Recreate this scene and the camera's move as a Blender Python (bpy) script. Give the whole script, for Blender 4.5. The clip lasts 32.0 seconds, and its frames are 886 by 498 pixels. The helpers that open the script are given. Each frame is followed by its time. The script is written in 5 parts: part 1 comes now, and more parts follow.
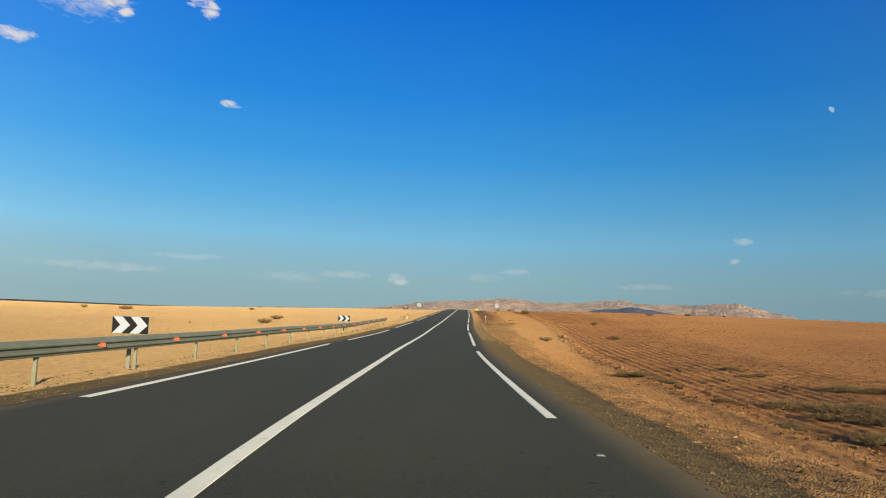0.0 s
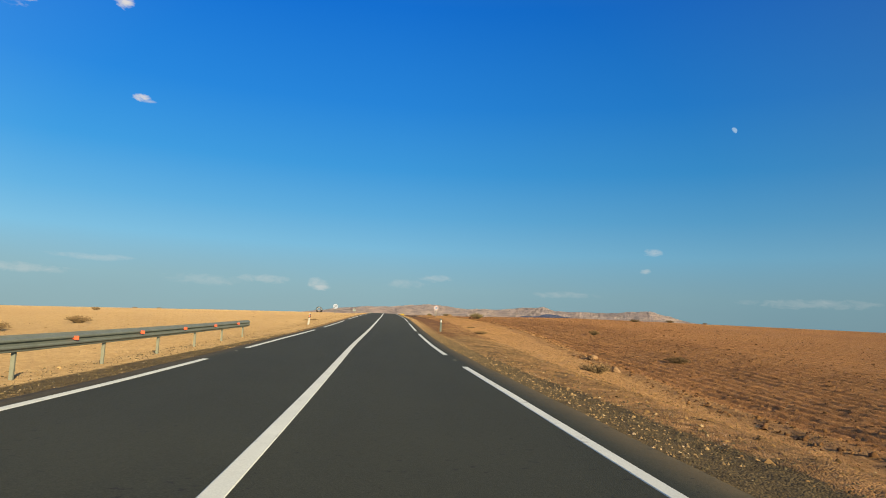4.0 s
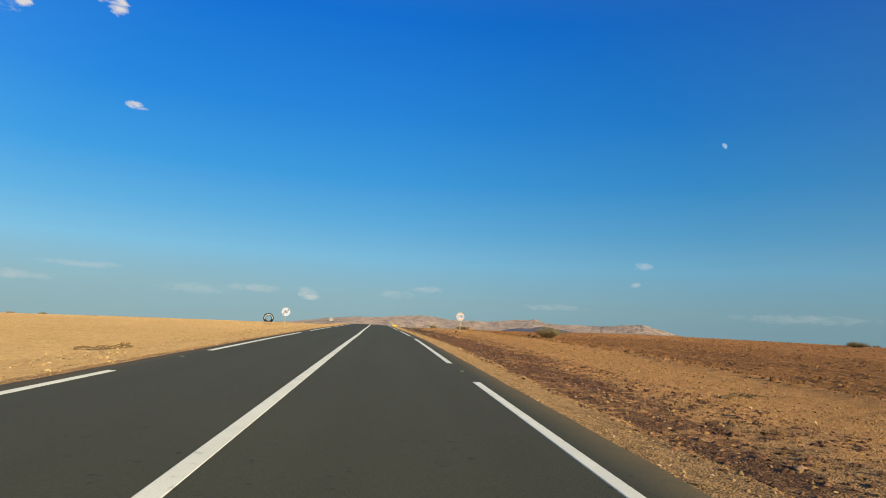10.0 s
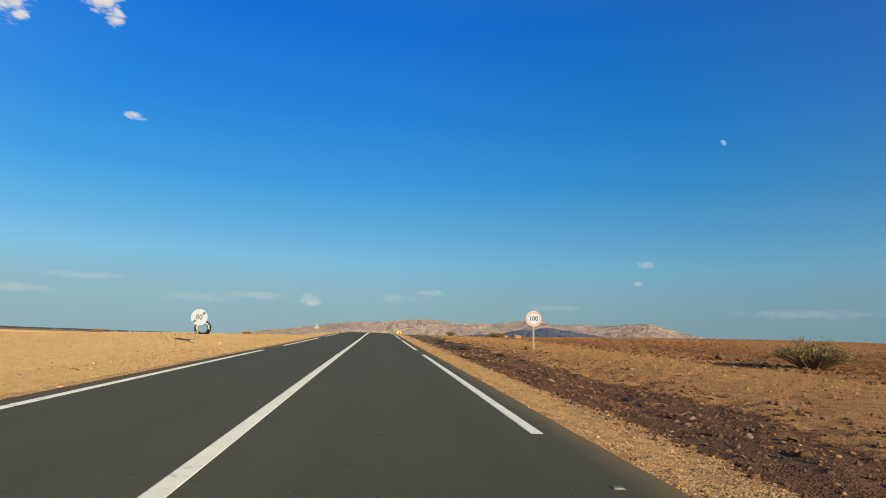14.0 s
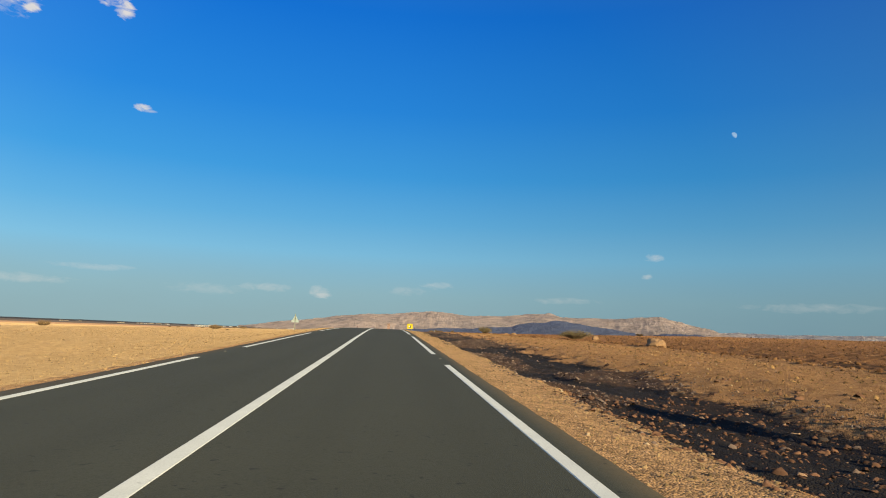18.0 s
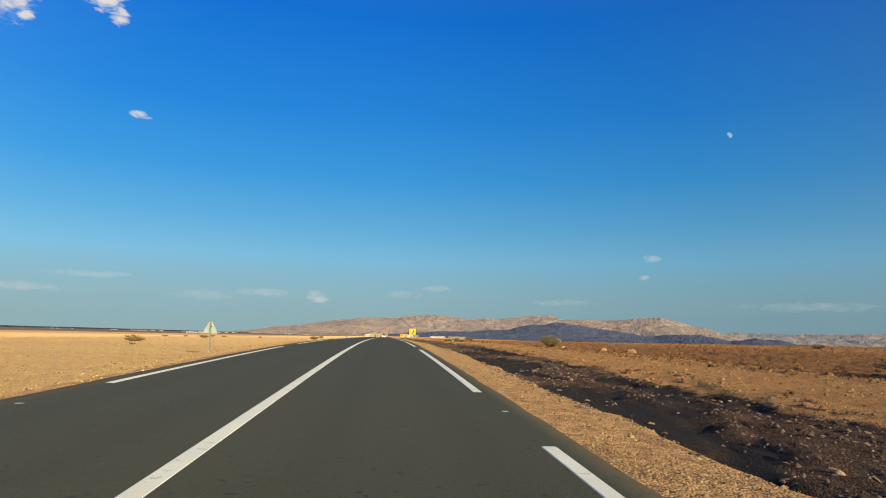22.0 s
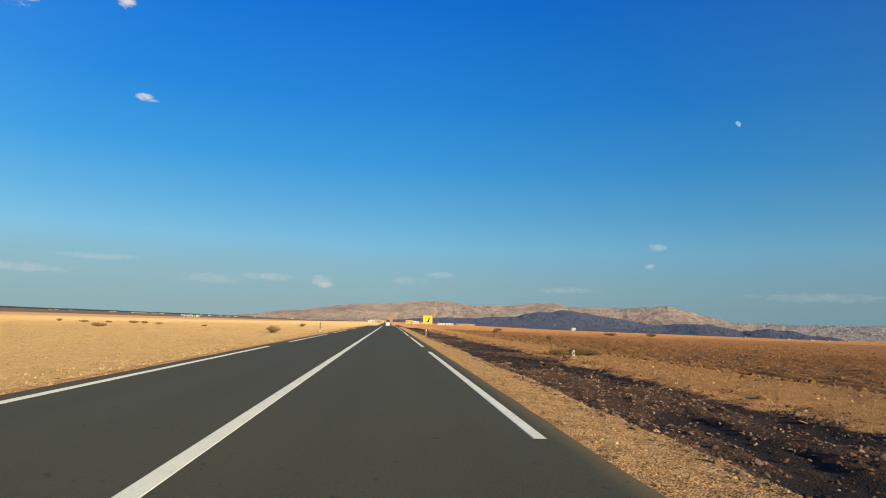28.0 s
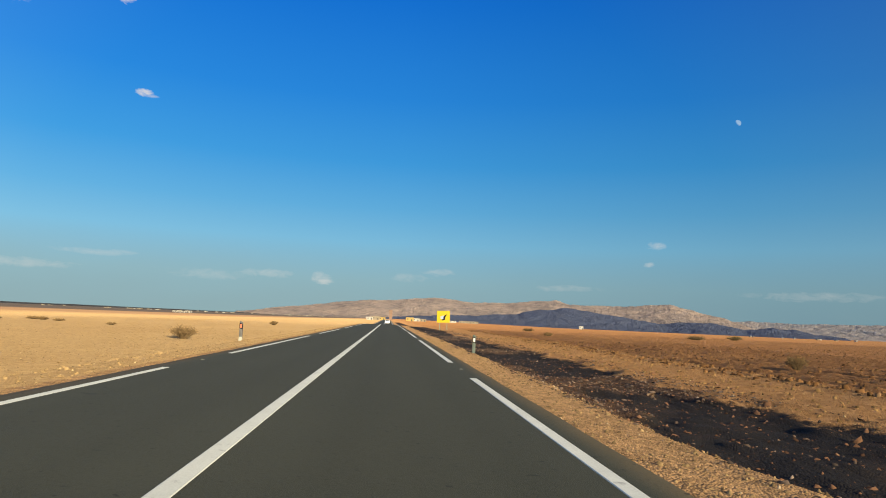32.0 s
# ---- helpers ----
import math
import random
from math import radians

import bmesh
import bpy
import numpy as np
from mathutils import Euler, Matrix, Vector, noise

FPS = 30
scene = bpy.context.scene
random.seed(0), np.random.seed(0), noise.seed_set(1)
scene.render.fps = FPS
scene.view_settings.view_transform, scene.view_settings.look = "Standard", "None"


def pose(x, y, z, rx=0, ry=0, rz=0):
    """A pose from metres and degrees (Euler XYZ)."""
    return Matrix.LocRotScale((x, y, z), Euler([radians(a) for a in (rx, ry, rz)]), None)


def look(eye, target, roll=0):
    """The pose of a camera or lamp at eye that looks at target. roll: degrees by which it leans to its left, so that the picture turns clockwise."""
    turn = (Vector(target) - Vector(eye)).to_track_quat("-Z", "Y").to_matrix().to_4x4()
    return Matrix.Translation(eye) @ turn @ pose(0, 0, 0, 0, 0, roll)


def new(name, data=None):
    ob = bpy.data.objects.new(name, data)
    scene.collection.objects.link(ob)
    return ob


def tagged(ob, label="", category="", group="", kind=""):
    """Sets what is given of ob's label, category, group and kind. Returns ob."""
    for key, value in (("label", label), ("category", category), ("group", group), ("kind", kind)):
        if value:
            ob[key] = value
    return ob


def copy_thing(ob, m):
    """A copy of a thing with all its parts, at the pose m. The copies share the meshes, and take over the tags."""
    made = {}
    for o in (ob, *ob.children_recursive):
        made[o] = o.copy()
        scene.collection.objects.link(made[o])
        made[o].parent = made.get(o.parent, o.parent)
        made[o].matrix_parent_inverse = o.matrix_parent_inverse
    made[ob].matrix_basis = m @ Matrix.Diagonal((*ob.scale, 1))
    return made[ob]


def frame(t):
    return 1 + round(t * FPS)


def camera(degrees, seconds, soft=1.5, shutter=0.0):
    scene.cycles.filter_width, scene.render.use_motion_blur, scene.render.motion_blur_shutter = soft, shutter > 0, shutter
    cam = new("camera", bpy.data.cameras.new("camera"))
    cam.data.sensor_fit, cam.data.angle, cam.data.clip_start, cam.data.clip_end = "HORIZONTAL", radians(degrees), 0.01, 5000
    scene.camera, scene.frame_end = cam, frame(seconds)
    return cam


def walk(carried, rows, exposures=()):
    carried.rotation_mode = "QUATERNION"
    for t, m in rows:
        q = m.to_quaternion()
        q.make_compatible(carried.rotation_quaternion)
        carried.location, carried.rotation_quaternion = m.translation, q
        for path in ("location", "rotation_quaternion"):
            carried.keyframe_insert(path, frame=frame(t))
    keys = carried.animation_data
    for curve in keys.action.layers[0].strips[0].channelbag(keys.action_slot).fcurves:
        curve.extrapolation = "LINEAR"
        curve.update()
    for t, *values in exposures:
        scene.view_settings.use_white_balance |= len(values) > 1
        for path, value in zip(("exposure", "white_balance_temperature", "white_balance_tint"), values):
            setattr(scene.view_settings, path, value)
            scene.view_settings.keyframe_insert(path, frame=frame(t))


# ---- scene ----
EXPOSURE = 1.7
cam = camera(68.4, 32.0, soft=1.0, shutter=0.0)
# seconds, eye x, y, z, yaw, pitch, roll
ROWS = [
    (0.0, 4.37, 0.17, 1.26, 2.54, 6.01, -2.26),
    (0.5, 3.81, 4.98, 1.21, 1.46, 6.03, -2.21),
    (1.0, 3.41, 9.78, 1.18, -0.17, 5.95, -2.61),
    (1.5, 3.08, 14.56, 1.14, -1.33, 6.02, -3.04),
    (2.0, 2.77, 19.30, 1.12, -2.38, 6.13, -3.05),
    (2.5, 2.62, 24.02, 1.10, -2.76, 6.59, -2.74),
    (3.0, 2.49, 28.72, 1.10, -3.48, 6.78, -2.53),
    (3.5, 2.37, 33.41, 1.11, -3.98, 6.77, -2.48),
    (5.5, 2.23, 52.18, 1.29, -4.94, 7.05, -3.11),
    (6.0, 2.21, 56.90, 1.36, -4.99, 7.05, -3.12),
    (6.5, 2.17, 61.63, 1.43, -4.94, 7.41, -3.14),
    (7.0, 2.16, 66.34, 1.52, -4.85, 7.61, -3.21),
    (7.5, 2.17, 71.04, 1.61, -5.09, 7.51, -3.16),
    (8.0, 2.21, 75.74, 1.71, -4.98, 7.62, -2.85),
    (8.5, 2.23, 80.44, 1.83, -4.96, 7.76, -2.88),
    (9.0, 2.25, 85.13, 1.95, -5.09, 7.93, -2.94),
    (9.5, 2.27, 89.83, 2.08, -5.02, 7.97, -3.04),
    (10.0, 2.24, 94.52, 2.22, -5.02, 7.84, -3.25),
    (10.5, 2.28, 99.21, 2.36, -4.92, 7.97, -3.44),
    (11.0, 2.35, 103.89, 2.51, -4.86, 8.29, -3.51),
    (11.5, 2.37, 108.56, 2.65, -4.77, 8.21, -3.50),
    (12.0, 2.40, 113.22, 2.80, -4.72, 8.29, -3.52),
    (12.5, 2.40, 117.86, 2.94, -4.88, 8.12, -3.14),
    (13.0, 2.40, 122.45, 3.08, -4.70, 8.01, -2.52),
    (13.5, 2.40, 127.00, 3.21, -4.84, 7.59, -2.07),
    (14.0, 2.40, 131.51, 3.33, -4.91, 8.11, -1.95),
    (14.5, 2.44, 136.00, 3.45, -5.02, 7.98, -2.13),
    (16.5, 2.48, 153.89, 3.88, -4.73, 7.34, -1.98),
    (17.0, 2.45, 158.44, 3.98, -4.60, 7.27, -2.04),
    (17.5, 2.42, 163.04, 4.08, -4.36, 7.27, -2.20),
    (18.0, 2.39, 167.70, 4.19, -4.17, 7.43, -2.17),
    (18.5, 2.34, 172.39, 4.29, -4.17, 7.70, -2.17),
    (19.0, 2.29, 177.08, 4.40, -4.10, 7.83, -2.25),
    (19.5, 2.24, 181.77, 4.50, -4.17, 7.42, -2.27),
    (20.0, 2.19, 186.47, 4.61, -4.08, 7.57, -2.19),
    (20.5, 2.16, 191.16, 4.72, -4.16, 7.46, -2.10),
    (21.0, 2.13, 195.85, 4.83, -4.17, 7.73, -1.95),
    (21.5, 2.11, 200.53, 4.95, -4.16, 7.67, -1.66),
    (22.0, 2.08, 205.21, 5.06, -4.40, 7.71, -1.48),
    (22.5, 2.06, 209.89, 5.17, -4.22, 7.36, -1.53),
    (23.0, 2.03, 214.58, 5.27, -4.28, 7.55, -1.56),
    (23.5, 2.00, 219.28, 5.37, -4.36, 7.44, -1.63),
    (24.0, 1.98, 224.00, 5.47, -4.38, 7.29, -1.63),
    (24.5, 1.95, 228.72, 5.55, -4.42, 7.18, -1.73),
    (25.0, 1.92, 233.45, 5.62, -4.42, 7.20, -1.85),
    (25.5, 1.89, 238.19, 5.68, -4.33, 7.18, -1.91),
    (27.5, 1.72, 257.23, 5.84, -4.10, 6.48, -2.23),
    (28.0, 1.67, 262.03, 5.85, -3.99, 6.50, -2.19),
    (28.5, 1.61, 266.84, 5.86, -4.05, 6.44, -2.03),
    (29.0, 1.56, 271.67, 5.87, -3.97, 6.37, -1.78),
    (29.5, 1.50, 276.53, 5.88, -4.16, 6.36, -1.67),
    (30.0, 1.44, 281.42, 5.88, -4.05, 6.20, -1.79),
    (30.5, 1.37, 286.33, 5.89, -4.05, 6.32, -2.04),
    (31.0, 1.31, 291.27, 5.89, -4.11, 6.44, -2.35),
    (31.5, 1.24, 296.25, 5.89, -4.08, 6.35, -2.46),
    (32.0, 1.17, 301.25, 5.89, -4.04, 6.27, -2.47),
]
walk(cam, [(t, pose(x, y, z, 0, 0, yaw) @ pose(0, 0, 0, 90 + pitch, 0, 0) @ pose(0, 0, 0, 0, 0, -roll)) for t, x, y, z, yaw, pitch, roll in ROWS], exposures=[(0.0, EXPOSURE)])

# ---- world, sun ----
SUN_ELEVATION, SUN_TURN = radians(12.5), radians(156.0)     # low behind the camera, a little to its right
world = bpy.data.worlds.new("sky")
scene.world = world
world.use_nodes = True
wt = world.node_tree
wt.nodes.clear()


def wnode(kind, **inputs):
    n = wt.nodes.new(kind)
    for k, v in inputs.items():
        n.inputs[int(k[1:])].default_value = v
    return n


def wmath(op, a, b=None, clamp=False):
    n = wt.nodes.new("ShaderNodeMath")
    n.operation, n.use_clamp = op, clamp
    for i, v in enumerate((a, b)):
        if v is None:
            continue
        if isinstance(v, (int, float)):
            n.inputs[i].default_value = v
        else:
            wt.links.new(v, n.inputs[i])
    return n.outputs[0]


def wmix(fac, a, b):
    n = wt.nodes.new("ShaderNodeMix")
    n.data_type = "RGBA"
    for i, v in ((0, fac), (6, a), (7, b)):
        if isinstance(v, (int, float)):
            n.inputs[i].default_value = v
        elif isinstance(v, tuple):
            n.inputs[i].default_value = (*v, 1)
        else:
            wt.links.new(v, n.inputs[i])
    return n.outputs[2]


sky = wt.nodes.new("ShaderNodeTexSky")
sky.sky_type, sky.sun_disc = "NISHITA", False
sky.sun_elevation, sky.sun_rotation = SUN_ELEVATION, SUN_TURN
sky.air_density, sky.dust_density, sky.ozone_density = 1.0, 0.3, 2.5
SKY_STRENGTH = 0.05
SKY_SCALE = 0.74
deep = wt.nodes.new("ShaderNodeHueSaturation")
deep.inputs["Saturation"].default_value = 0.9
deep.inputs["Value"].default_value = 1.6
deep.inputs["Hue"].default_value = 0.508
wt.links.new(sky.outputs[0], deep.inputs["Color"])
coord = wt.nodes.new("ShaderNodeTexCoord")
split = wt.nodes.new("ShaderNodeSeparateXYZ")
wt.links.new(coord.outputs["Generated"], split.inputs[0])
azim = wmath("MULTIPLY", wmath("ARCTAN2", split.outputs[0], split.outputs[1]), 57.2958)
elev = wmath("MULTIPLY", wmath("ARCSINE", split.outputs[2]), 57.2958)
flat = wt.nodes.new("ShaderNodeCombineXYZ")
wt.links.new(azim, flat.inputs[0])
wt.links.new(wmath("MULTIPLY", elev, 2.4), flat.inputs[1])
puff = wt.nodes.new("ShaderNodeTexNoise")
puff.inputs["Scale"].default_value, puff.inputs["Detail"].default_value, puff.inputs["Roughness"].default_value = 0.9, 7, 0.6
puff.inputs["Distortion"].default_value = 0.6
wt.links.new(flat.outputs[0], puff.inputs["Vector"])
bank = wt.nodes.new("ShaderNodeTexNoise")
bank.inputs["Scale"].default_value, bank.inputs["Detail"].default_value = 0.16, 5
wt.links.new(flat.outputs[0], bank.inputs["Vector"])
# a thin bank of grey cloud all round, low over the horizon
low = wmath("MULTIPLY", wmath("SUBTRACT", 1.0, wmath("DIVIDE", elev, 6.6), True), wmath("ADD", 0.55, wmath("MULTIPLY", bank.outputs["Fac"], 0.8)), True)
low = wmath("POWER", low, 1.0)
HAZE = (2.30, 3.42, 3.62)
CLOUD = (6.6, 6.2, 5.7)
# deep blue away from the sun, paler towards the horizon
ramp = wt.nodes.new("ShaderNodeValToRGB")
wt.links.new(wmath("DIVIDE", elev, 90.0, True), ramp.inputs[0])
stops = ((0.0, (2.25, 3.45, 3.7)), (3.2, (2.2, 3.85, 4.45)), (6.5, (1.65, 4.0, 5.65)), (9.5, (0.95, 3.35, 5.75)), (13.5, (0.40, 2.6, 5.75)), (19.0, (0.17, 1.9, 5.6)), (27.0, (0.06, 1.3, 5.1)), (42.0, (0.35, 1.1, 3.7)), (90.0, (0.6, 1.0, 2.5)))
for k, (e, c) in enumerate(stops):
    el = ramp.color_ramp.elements[k] if k < 2 else ramp.color_ramp.elements.new(e / 90.0)
    el.position, el.color = e / 90.0, (*(v / 6.2 for v in c), 1)
bright = wt.nodes.new("ShaderNodeVectorMath")
bright.operation = "SCALE"
wt.links.new(wmath("MULTIPLY", 6.2, wmath("MAXIMUM", 0.8, wmath("SUBTRACT", 1.01, wmath("MULTIPLY", azim, 0.0034)))), bright.inputs["Scale"])
wt.links.new(ramp.outputs[0], bright.inputs[0])
front = wmath("ADD", 0.55, wmath("MULTIPLY", split.outputs[1], 0.52), True)
colour = wmix(front, deep.outputs["Color"], bright.outputs[0])
colour = wmix(wmath("MULTIPLY", low, 0.7), colour, wmix(wmath("DIVIDE", azim, 38.0, True), HAZE, (1.55, 2.8, 3.5)))
# a little darker farther from the sun
side = wt.nodes.new("ShaderNodeVectorMath")
side.operation = "SCALE"
wt.links.new(wmath("MAXIMUM", 0.82, wmath("SUBTRACT", 1.0, wmath("MULTIPLY", wmath("MAXIMUM", azim, 0.0), 0.0042))), side.inputs["Scale"])
wt.links.new(colour, side.inputs[0])
colour = side.outputs[0]
# azimuth, elevation, half width, half height, thickness
for a, e, w, h, k in ((-21.8, 16.95, 0.74, 0.3, 0.82), (-21.3, 16.8, 0.7, 0.22, 0.6), (-6.4, 3.2, 0.9, 0.6, 0.42), (-6.2, 2.9, 0.9, 0.3, 0.3), (22.2, 7.0, 0.8, 0.34, 0.55), (21.7, 5.4, 0.5, 0.24, 0.5),
                      (-24.0, 4.2, 3.0, 0.3, 0.28), (3.9, 4.2, 1.6, 0.35, 0.3), (1.2, 3.6, 1.8, 0.4, 0.2), (-10.9, 3.4, 2.2, 0.38, 0.32), (-15.5, 3.0, 3.4, 0.5, 0.18), (-30.0, 3.0, 5.0, 0.4, 0.3), (15.0, 3.2, 3.0, 0.3, 0.2), (34.0, 3.0, 5.0, 0.4, 0.22),
                      (-24.9, 25.2, 1.7, 1.2, 0.95), (-23.7, 23.9, 0.8, 0.7, 0.9),
                      (-33.4, 23.2, 4.2, 1.9, 0.6), (-30.9, 23.2, 1.2, 0.7, 0.8), (-30.1, 22.4, 0.7, 0.4, 0.85), (-37.3, 19.2, 1.4, 0.6, 0.82), (-38.0, 6.6, 1.2, 0.6, 0.35), (-60.0, 15.0, 6.0, 2.0, 0.6), (70.0, 18.0, 7.0, 2.0, 0.5)):
    d = wmath("ADD", wmath("POWER", wmath("ABSOLUTE", wmath("DIVIDE", wmath("SUBTRACT", azim, a), w)), 2.0),
              wmath("POWER", wmath("ABSOLUTE", wmath("DIVIDE", wmath("SUBTRACT", elev, e), h)), 2.0))
    edge = wmath("SUBTRACT", wmath("ADD", -0.65, wmath("MULTIPLY", puff.outputs["Fac"], 3.3)), d)
    colour = wmix(wmath("MULTIPLY", wmath("MULTIPLY", edge, 0.6 if k < 0.8 else 0.9, True), k, True), colour, CLOUD)
# the moon by day: a gibbous disc, its dark part lost in the blue
mx, my = wmath("MULTIPLY", wmath("SUBTRACT", azim, 28.6), 0.957), wmath("SUBTRACT", elev, 16.7)
turn_c, turn_s = math.cos(radians(35)), math.sin(radians(35))
mu = wmath("ADD", wmath("MULTIPLY", mx, turn_c), wmath("MULTIPLY", my, turn_s))
mv = wmath("SUBTRACT", wmath("MULTIPLY", my, turn_c), wmath("MULTIPLY", mx, turn_s))
MOON_R = 0.265
chord = wmath("SQRT", wmath("MAXIMUM", wmath("SUBTRACT", MOON_R ** 2, wmath("POWER", wmath("ABSOLUTE", mv), 2.0)), 0.0))
disc_mask = wmath("MULTIPLY", wmath("SUBTRACT", chord, wmath("ABSOLUTE", mu)), 14.0, True)
lit_mask = wmath("MULTIPLY", wmath("ADD", wmath("MULTIPLY", chord, 0.45), mu), 9.0, True)
maria = wt.nodes.new("ShaderNodeTexNoise")
maria.inputs["Scale"].default_value = 5.0
wt.links.new(flat.outputs[0], maria.inputs["Vector"])
colour = wmix(wmath("MULTIPLY", wmath("MULTIPLY", disc_mask, lit_mask), wmath("ADD", 0.35, wmath("MULTIPLY", maria.outputs["Fac"], 0.7), True)), colour, (3.6, 5.0, 6.4))
back = wnode("ShaderNodeBackground")
back.inputs[1].default_value = SKY_STRENGTH
scaled = wt.nodes.new("ShaderNodeVectorMath")
scaled.operation = "SCALE"
scaled.inputs["Scale"].default_value = SKY_SCALE
wt.links.new(colour, scaled.inputs[0])
wt.links.new(scaled.outputs[0], back.inputs[0])
wout = wt.nodes.new("ShaderNodeOutputWorld")
wt.links.new(back.outputs[0], wout.inputs[0])

sun_data = bpy.data.lights.new("sun", "SUN")
sun_data.energy, sun_data.angle, sun_data.color = 2.9, radians(0.6), (1.0, 0.83, 0.53)
sun = new("sun", sun_data)
sx, sy, sz = math.sin(SUN_TURN) * math.cos(SUN_ELEVATION), math.cos(SUN_TURN) * math.cos(SUN_ELEVATION), math.sin(SUN_ELEVATION)
sun.matrix_world = look((sx * 100, sy * 100, sz * 100), (0, 0, 0))


# ---- materials ----
def nodes_of(name, rough=0.8, metal=0.0):
    m = bpy.data.materials.new(name)
    m.use_nodes = True
    t = m.node_tree
    b = t.nodes["Principled BSDF"]
    b.inputs["Roughness"].default_value, b.inputs["Metallic"].default_value = rough, metal
    b.inputs["Specular IOR Level"].default_value = 0.12
    return m, t, b


def noise_node(t, vec, scale, detail=4, rough=0.55):
    n = t.nodes.new("ShaderNodeTexNoise")
    n.inputs["Scale"].default_value, n.inputs["Detail"].default_value, n.inputs["Roughness"].default_value = scale, detail, rough
    t.links.new(vec, n.inputs["Vector"])
    return n.outputs["Fac"]


def mix_node(t, fac, a, b):
    n = t.nodes.new("ShaderNodeMix")
    n.data_type = "RGBA"
    for i, v in ((0, fac), (6, a), (7, b)):
        if isinstance(v, (int, float)):
            n.inputs[i].default_value = v
        elif isinstance(v, tuple):
            n.inputs[i].default_value = (*v[:3], 1)
        else:
            t.links.new(v, n.inputs[i])
    return n.outputs[2]


def math_node(t, op, a, b=0.0, clamp=False):
    n = t.nodes.new("ShaderNodeMath")
    n.operation, n.use_clamp = op, clamp
    for i, v in enumerate((a, b)):
        if isinstance(v, (int, float)):
            n.inputs[i].default_value = v
        else:
            t.links.new(v, n.inputs[i])
    return n.outputs[0]


def contrast(t, fac, lo, hi):
    n = t.nodes.new("ShaderNodeMapRange")
    n.inputs[1].default_value, n.inputs[2].default_value = lo, hi
    t.links.new(fac, n.inputs[0])
    return n.outputs[0]


def bump_node(t, b, height, strength, distance=0.02):
    n = t.nodes.new("ShaderNodeBump")
    n.inputs["Strength"].default_value, n.inputs["Distance"].default_value = strength, distance
    t.links.new(height, n.inputs["Height"])
    t.links.new(n.outputs[0], b.inputs["Normal"])


def surface(name, c1, c2, scale=3.0, fine=40.0, rough=0.8, metal=0.0, bump=0.3, distance=0.01, worn=None, worn_at=0.62, random_tone=0.0):
    """Two tones at a broad scale, a fine grain, an optional third tone of wear or dirt."""
    m, t, b = nodes_of(name, rough, metal)
    co = t.nodes.new("ShaderNodeTexCoord").outputs["Object"]
    broad, grain = noise_node(t, co, scale), noise_node(t, co, fine, 3)
    col = mix_node(t, contrast(t, broad, 0.3, 0.7), c1, c2)
    col = mix_node(t, math_node(t, "MULTIPLY", contrast(t, grain, 0.35, 0.75), 0.35), col, tuple(x * 0.55 for x in c1))
    if worn:
        col = mix_node(t, contrast(t, noise_node(t, co, scale * 2.7, 6, 0.7), worn_at, worn_at + 0.1), col, worn)
    if random_tone:
        info = t.nodes.new("ShaderNodeObjectInfo")
        hsv = t.nodes.new("ShaderNodeHueSaturation")
        t.links.new(col, hsv.inputs["Color"])
        t.links.new(math_node(t, "ADD", math_node(t, "MULTIPLY", info.outputs["Random"], random_tone), 1 - random_tone / 2), hsv.inputs["Value"])
        col = hsv.outputs[0]
    t.links.new(col, b.inputs["Base Color"])
    t.links.new(math_node(t, "ADD", math_node(t, "MULTIPLY", grain, 0.25), rough - 0.12, True), b.inputs["Roughness"])
    if bump:
        bump_node(t, b, grain, bump, distance)
    return m


def island_surface(name, c1, c2, c3=None, rough=0.9, fine=30.0, bump=0.4):
    """For many loose pieces in one mesh: each piece has its own tone."""
    m, t, b = nodes_of(name, rough)
    b.inputs["Diffuse Roughness"].default_value = 1.0
    geo = t.nodes.new("ShaderNodeNewGeometry")
    co = t.nodes.new("ShaderNodeTexCoord").outputs["Object"]
    col = mix_node(t, geo.outputs["Random Per Island"], c1, c2)
    if c3:
        col = mix_node(t, contrast(t, geo.outputs["Random Per Island"], 0.955, 0.975), col, c3)
    grain = noise_node(t, co, fine, 3)
    col = mix_node(t, math_node(t, "MULTIPLY", contrast(t, grain, 0.4, 0.7), 0.3), col, tuple(x * 0.6 for x in c1))
    t.links.new(col, b.inputs["Base Color"])
    bump_node(t, b, grain, bump, 0.01)
    return m


